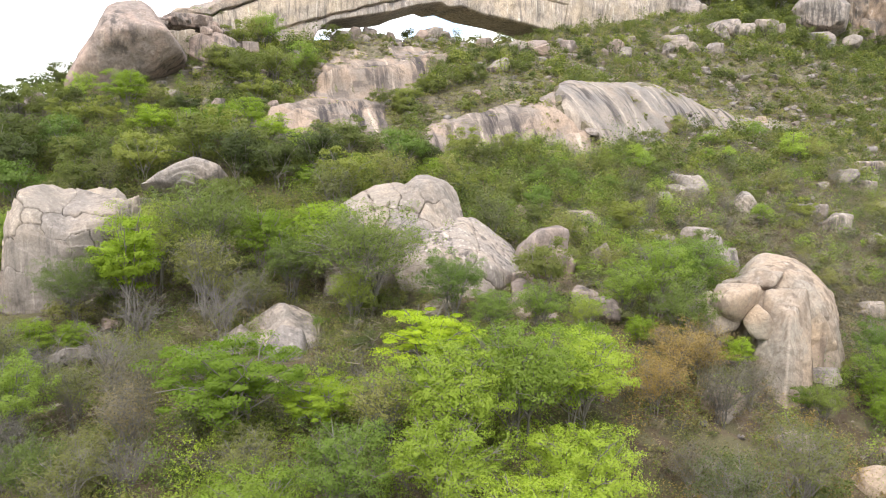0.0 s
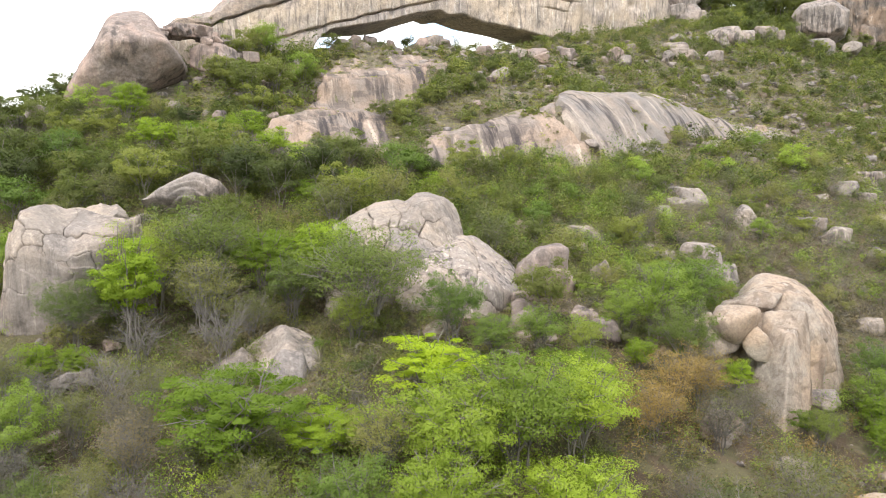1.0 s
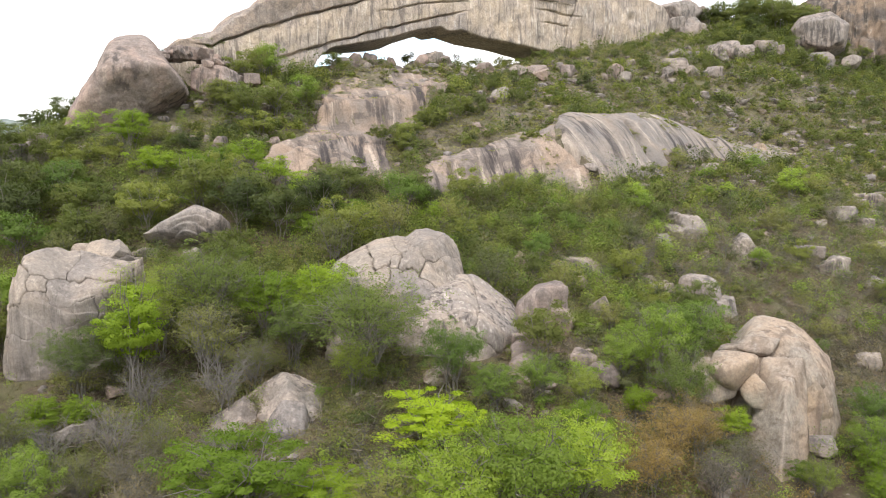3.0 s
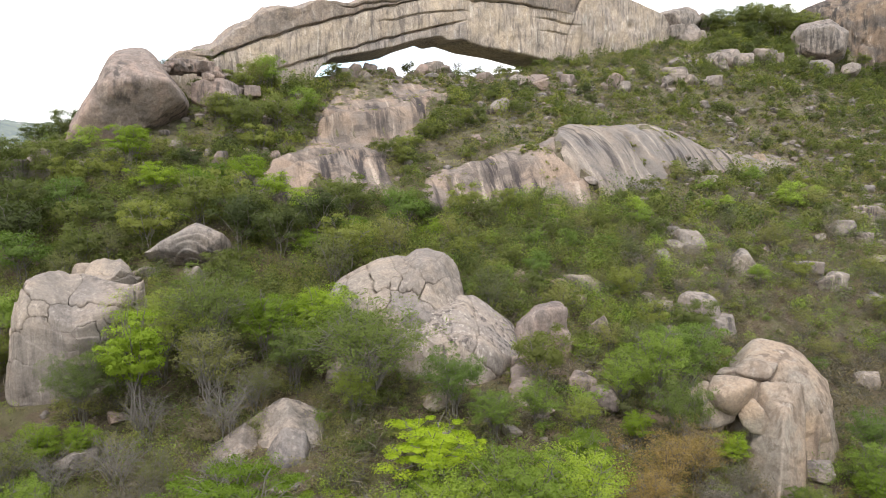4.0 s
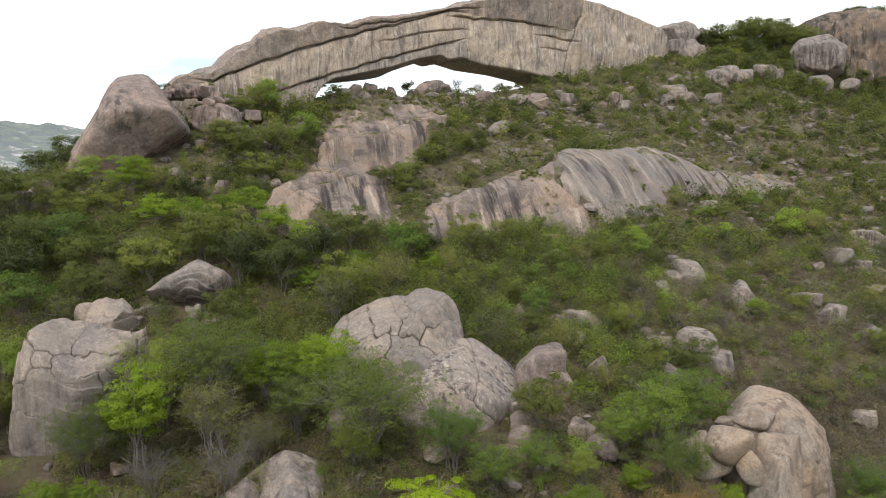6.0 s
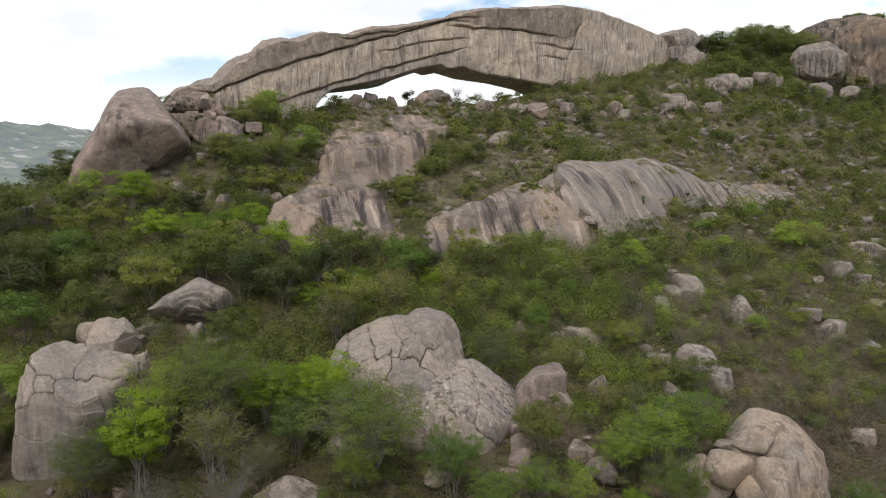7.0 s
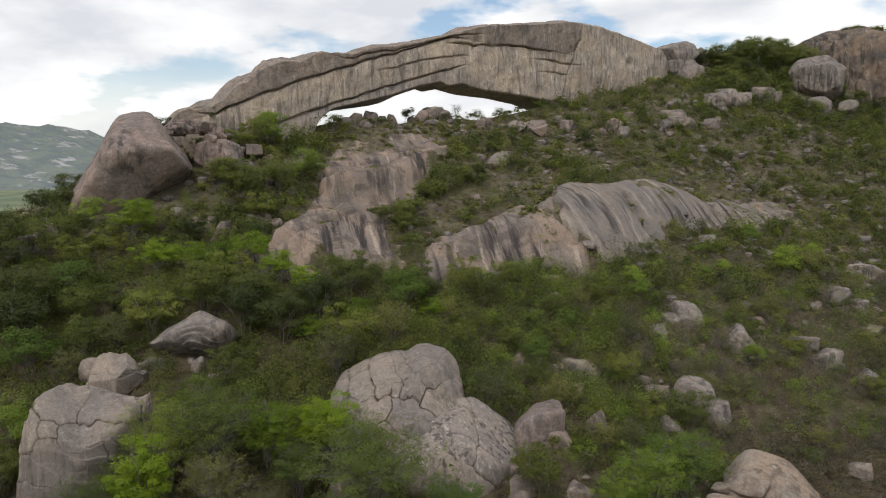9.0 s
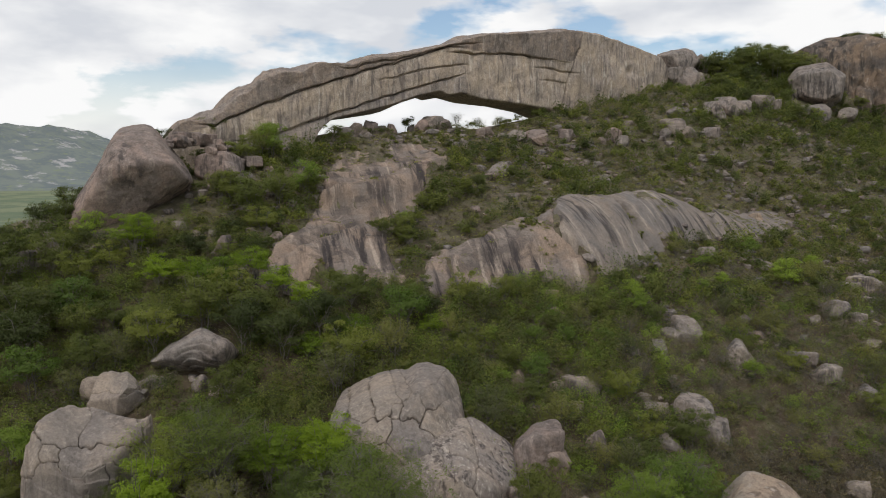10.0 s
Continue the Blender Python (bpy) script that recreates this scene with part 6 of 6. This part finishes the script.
thicket("undergrowth", "mid-green growth at the foot of the slope", "undergrowth", 200, 727, LEAF_FRESH, lambda x, y: (-30 < x < 30) * 0.7, 2.0, 2.0, 150, 0.065, 0.3, 19, 44, tries=40)
thicket("dry_scrub", "rust-brown thicket of dry twigs and leaves", "scrub", 210, 728, LEAF_RUST, lambda x, y: (8 < x < 24) * 0.9, 1.9, 1.9, 120, 0.06, 0.2, 24, 42, tries=40)
# brush of the middle slope
thicket("brushwood", "dense green brushwood covering the hillside", "brushwood", 760, 701, LEAF_GREEN, lambda x, y: green_at(x, y) * (1 if x < 8 else 0.5), 2.0, 2.6, 190, 0.085, 0.1, 50, 90)
thicket("brushwood", "dark green brushwood covering the hillside", "brushwood", 560, 705, LEAF_DARK, lambda x, y: green_at(x, y) * (1 if x < 5 else 0.3), 2.2, 2.8, 190, 0.09, 0.1, 50, 90)
thicket("brushwood", "light green bushes between the stones", "brushwood", 520, 702, LEAF_FRESH, lambda x, y: (0.1 if dry_land(x, y) else 1) * cover_at(x, y) * (1 if x > 0 else 0.22), 2.1, 2.5, 210, 0.08, 0.1, 50, 90)
thicket("dry_scrub", "grey-brown twiggy bushes between green trees", "scrub", 900, 719, LEAF_DRY, lambda x, y: (x > 2) * slab_gap(x, y), 1.9, 2.3, 90, 0.07, 0.15, 54, 86, tries=20)
thicket("brushwood", "thin olive-grey brushwood on the hillside", "brushwood", 900, 706, LEAF_OLIVE, lambda x, y: slab_gap(x, y) * (0.15 if dry_land(x, y) else 0.7), 1.5, 2.2, 80, 0.085, 0.1, 50, 92)
thicket("dead_stems", "bare grey stems standing among the bushes", "dead stems", 1500, 720, TWIG, lambda x, y: (x > 0) * slab_gap(x, y), 2.0, 2.0, 22, 0.5, 0.1, 50, 88, 0.03, 20)
# small trees too many to count
def woods_at(x, y):
    return (x < 23) * green_at(x, y) * wood_cover(x, y)[0] if free(x, y, 1.1, PLANTED) and not on_slab(x, y, 1.6) else 0


thicket("woods", "dark green woods of small trees on the middle slope", "woods", 150, 731, LEAF_DARK, woods_at, 3.0, 3.0, 270, 0.105, 0.5, 54, 92)
thicket("woods", "green woods of small trees on the middle slope", "woods", 250, 732, LEAF_GREEN, woods_at, 2.8, 2.9, 260, 0.10, 0.5, 54, 92)
thicket("woods", "light green woods of small trees on the middle slope", "woods", 150, 733, LEAF_FRESH, lambda x, y: woods_at(x, y) * (1 if x > -4 else 0.35), 2.6, 2.7, 240, 0.095, 0.5, 54, 92)
thicket("woods", "olive woods of thin trees on the middle slope", "woods", 130, 735, LEAF_OLIVE, woods_at, 2.9, 2.8, 200, 0.09, 0.5, 54, 92)
thicket("woods", "dark woods on the saddle beside the dome", "woods", 90, 734, LEAF_DARK, lambda x, y: (58 < x < 88) * (150 < y < 196) * (y < 160 + (x - 58) * 1.6) * (free(x, y, 0.5) and not (x > 80 and y < 176)), 3.2, 3.2, 200, 0.2, 0.5, 148, 198)
# closed round bushes higher up
thicket("upper_scrub", "dark green rounded bushes of the upper slope", "scrub", 420, 715, LEAF_DARK, lambda x, y: slab_gap(x, y) * min(1, 1.2 * wood_cover(x, y)[0] + 0.08), 1.7, 2.3, 150, 0.16, 0.1, 86, 178)
thicket("upper_scrub", "olive rounded bushes of the upper slope", "scrub", 620, 716, LEAF_OLIVE, lambda x, y: slab_gap(x, y) * min(1, wood_cover(x, y)[0] + 0.25), 1.3, 2.0, 110, 0.15, 0.1, 86, 178)
thicket("upper_scrub", "green rounded bushes of the upper slope", "scrub", 380, 717, LEAF_GREEN, lambda x, y: slab_gap(x, y) * min(1, 1.2 * wood_cover(x, y)[0] + 0.06), 1.5, 2.1, 140, 0.15, 0.1, 86, 178)
thicket("upper_scrub", "dark olive bushes under the ridge", "scrub", 330, 718, LEAF_DARK, lambda x, y: (x > 36) * (y > 124) * slab_gap(x, y), 1.8, 2.4, 130, 0.17, 0.1, 124, 172, tries=30)
thicket("far_woods", "dark green woods of small trees below the ridge", "woods", 480, 711, LEAF_DARK, lambda x, y: slab_gap(x, y) * wood_cover(x, y)[0] ** 1.5, 3.0, 3.4, 190, 0.19, 0.3, 82, 200)
thicket("far_woods", "green woods of small trees on the upper slope", "woods", 480, 712, LEAF_GREEN, lambda x, y: slab_gap(x, y) * wood_cover(x, y)[0] ** 1.5, 2.7, 3.2, 190, 0.18, 0.3, 82, 200)
thicket("dry_scrub", "dry grey-brown scrub on the hillside", "scrub", 2600, 703, LEAF_DRY, lambda x, y: slab_gap(x, y) * (1.0 if dry_land(x, y) else 0.35), 1.1, 1.7, 50, 0.09, 0.05, 42, 170)
thicket("dry_scrub", "dry straw-coloured scrub on the open slope", "scrub", 900, 707, LEAF_DRY, lambda x, y: dry_land(x, y) * slab_gap(x, y), 1.3, 1.8, 60, 0.08, 0.05, 42, 76)
thicket("dead_stems", "grey leafless stems standing in the scrub", "dead stems", 3400, 708, TWIG, lambda x, y: slab_gap(x, y) * (1.0 if dry_land(x, y) or x < -4 and y < 46 else 0.5), 1.7, 1.6, 16, 0.42, 0.1, 20, 90, 0.035)
thicket("dead_stems", "grey leafless stems in the scrub below the ridge", "dead stems", 1500, 709, TWIG, lambda x, y: slab_gap(x, y) * (0.9 if x > 20 else 0.4), 1.4, 1.8, 26, 0.45, 0.1, 88, 172, 0.05)
thicket("ground_cover", "yellow-green mats of low rock plants", "ground cover", 3000, 704, LEAF_MAT, lambda x, y: (height(x, y) > 17) * (y > 78) * (not behind_arch(x, y)) * (0.9 if not on_slab(x, y, 0.0) else 1.0 if pocket(x, y) else 0.03), 0.3, 1.6, 34, 0.10, 0.03, 78, 150)

def open_slope(x, y):
    return slab_gap(x, y) * (1.0 if y > 88 and x > -8 else 0.45)


thicket("ground_cover", "olive and straw-coloured low growth on the stony slope", "ground cover", 4200, 743, LEAF_MAT, open_slope, 0.45, 1.7, 30, 0.105, 0.02, 80, 156, tries=20)
thicket("dry_scrub", "thin grey-brown scrub on the stony slope", "scrub", 1700, 744, LEAF_DRY, open_slope, 1.1, 1.9, 40, 0.10, 0.05, 84, 160, tries=20)
thicket("upper_scrub", "muted olive-green bushes on the stony slope", "scrub", 520, 745, LEAF_OLIVE, lambda x, y: slab_gap(x, y) * (0.9 if x > 30 and y > 110 else 0.3), 1.7, 2.5, 110, 0.13, 0.1, 96, 176, tries=20)
MATS = ((-8.4, 94.3, 2.0), (-6.6, 98.6, 1.5), (-14.5, 82.4, 0.8), (-17.0, 114.2, 1.4), (-10.0, 106.3, 1.0), (-7.7, 109.0, 0.6), (-20.8, 87.2, 1.5), (-14.1, 89.3, 1.3), (-4.2, 100.6, 1.6), (-8.4, 115.1, 0.6), (-8.6, 121.8, 1.0), (11.1, 94.6, 1.3), (12.8, 94.4, 1.2))
MATS_LOW = ((13.0, 91.3, 1.1), (14.4, 91.0, 0.7), (25.7, 98.6, 0.6), (26.5, 97.4, 0.6), (28.1, 96.0, 0.9), (32.8, 105.2, 0.9), (40.0, 112.8, 1.8), (15.4, 90.0, 0.7), (25.0, 100.6, 0.5))


def mat_at(x, y):
    return any((x - a) ** 2 + (y - b) ** 2 < r * r for a, b, r in MATS + MATS_LOW)


thicket("ground_cover", "yellow-green cushions in hollows of the bare slabs", "ground cover", 260, 741, LEAF_MAT, mat_at, 0.5, 1.1, 60, 0.11, 0.05, 78, 126, tries=250)
thicket("ground_cover", "green tufts in hollows of the bare slabs", "ground cover", 110, 742, LEAF_GREEN, mat_at, 0.7, 1.1, 70, 0.12, 0.05, 78, 126, tries=250)


# ---- loose stones ----
STONE_MESHES = [mesh_of("stone", *rock_points((1.0, 0.85, 0.7), 800 + k, level=3, facets=9, sharp=30)[:2], m, False) for k, m in enumerate((ROCK, ROCK_GREY, ROCK_PINK, ROCK, ROCK_GREY, ROCK_TAN))]


def stone(x, y, size, k=0, turn=0.0, sink=0.25, flat=1.0, label="weathered granite stone on the slope", group="stones on the slope"):
    ob = new("stone", STONE_MESHES[k % 6])
    ob.location = (x, y, height(x, y) + size * (0.5 - sink))
    ob.rotation_euler, ob.scale = (0.1 * math.sin(turn * 9), 0.1 * math.cos(turn * 5), turn), (size, size, size * flat)
    return tagged(ob, label, "stone", group)


def scatter_stones():
    rng = random.Random(44)
    count = 0
    for _ in range(9000):
        if count >= 280:
            break
        y = 30 + 130 * rng.random()
        x = rng.uniform(-1, 1) * (0.66 * y + 3)
        field = 0.12
        if y > 96 and x > 22:
            field = 0.8
        elif x > 12 and 55 < y < 96:
            field = 0.45
        elif 122 < y < 138 and x > -22:
            field = 0.9
        elif x < -16 and 78 < y < 104:
            field = 0.5
        if rng.random() > field or on_slab(x, y, 0.2) or height(x, y) < -8 or (y > 140 and x < 30):
            continue
        size = 0.25 + 0.9 * rng.random() ** 2.2
        stone(x, y, size, rng.randrange(6), rng.uniform(0, 6), 0.2, rng.uniform(0.7, 1.1))
        count += 1


scatter_stones()



def rubble(name, label, count, seed, material, accept, least, most, near, far):
    """Stones too many to count, strewn over the slope."""
    pick = random.Random(seed)
    base = [rock_points((1.0, 0.85, 0.65), 830 + k, level=2, facets=8, sharp=30)[:2] for k in range(6)]
    V, F, n, made = [], [], 0, 0
    for _ in range(count * 12):
        if made >= count:
            break
        y = pick.uniform(near, far)
        x = pick.uniform(-1, 1) * (0.66 * y + 4)
        if pick.random() > accept(x, y) or behind_arch(x, y):
            continue
        p, t = base[pick.randrange(6)]
        r = least + (most - least) * pick.random() ** 2.5
        c, sn = math.cos(made * 2.4), math.sin(made * 2.4)
        q = p * r @ np.array(((c, sn, 0), (-sn, c, 0), (0, 0, 1)))
        V.append(q + np.array((x, y, height(x, y) + 0.15 * r)))
        F.append(t + n)
        n += len(p)
        made += 1
    return tagged(new(name, mesh_of(name, np.vstack(V), np.vstack(F), material, False)), label, "rubble", kind="stuff")


def stony(x, y):
    if on_slab(x, y, 0.0):
        return 0.02
    clump = 0.5 + 0.5 * float(vnoise(np.array([[x * 0.16, y * 0.16, 0.0]]), 91)[0])
    if y > 96 and x > 20 and y < 152:
        return clump ** 1.5
    if 118 < y < 142:
        return 0.8 * clump
    if x < -14 and 78 < y < 108:
        return 0.6 * clump
    return 0.12 * clump


rubble("rubble", "pale granite rubble strewn over the upper slope", 1200, 901, ROCK_GREY, stony, 0.18, 0.95, 78, 152)
rubble("rubble", "pinkish granite rubble strewn over the upper slope", 700, 902, ROCK_PINK, stony, 0.15, 0.8, 78, 150)
rubble("rubble", "small pale stones on the dry soil", 500, 903, ROCK, lambda x, y: 0.7, 0.08, 0.35, 28, 78)
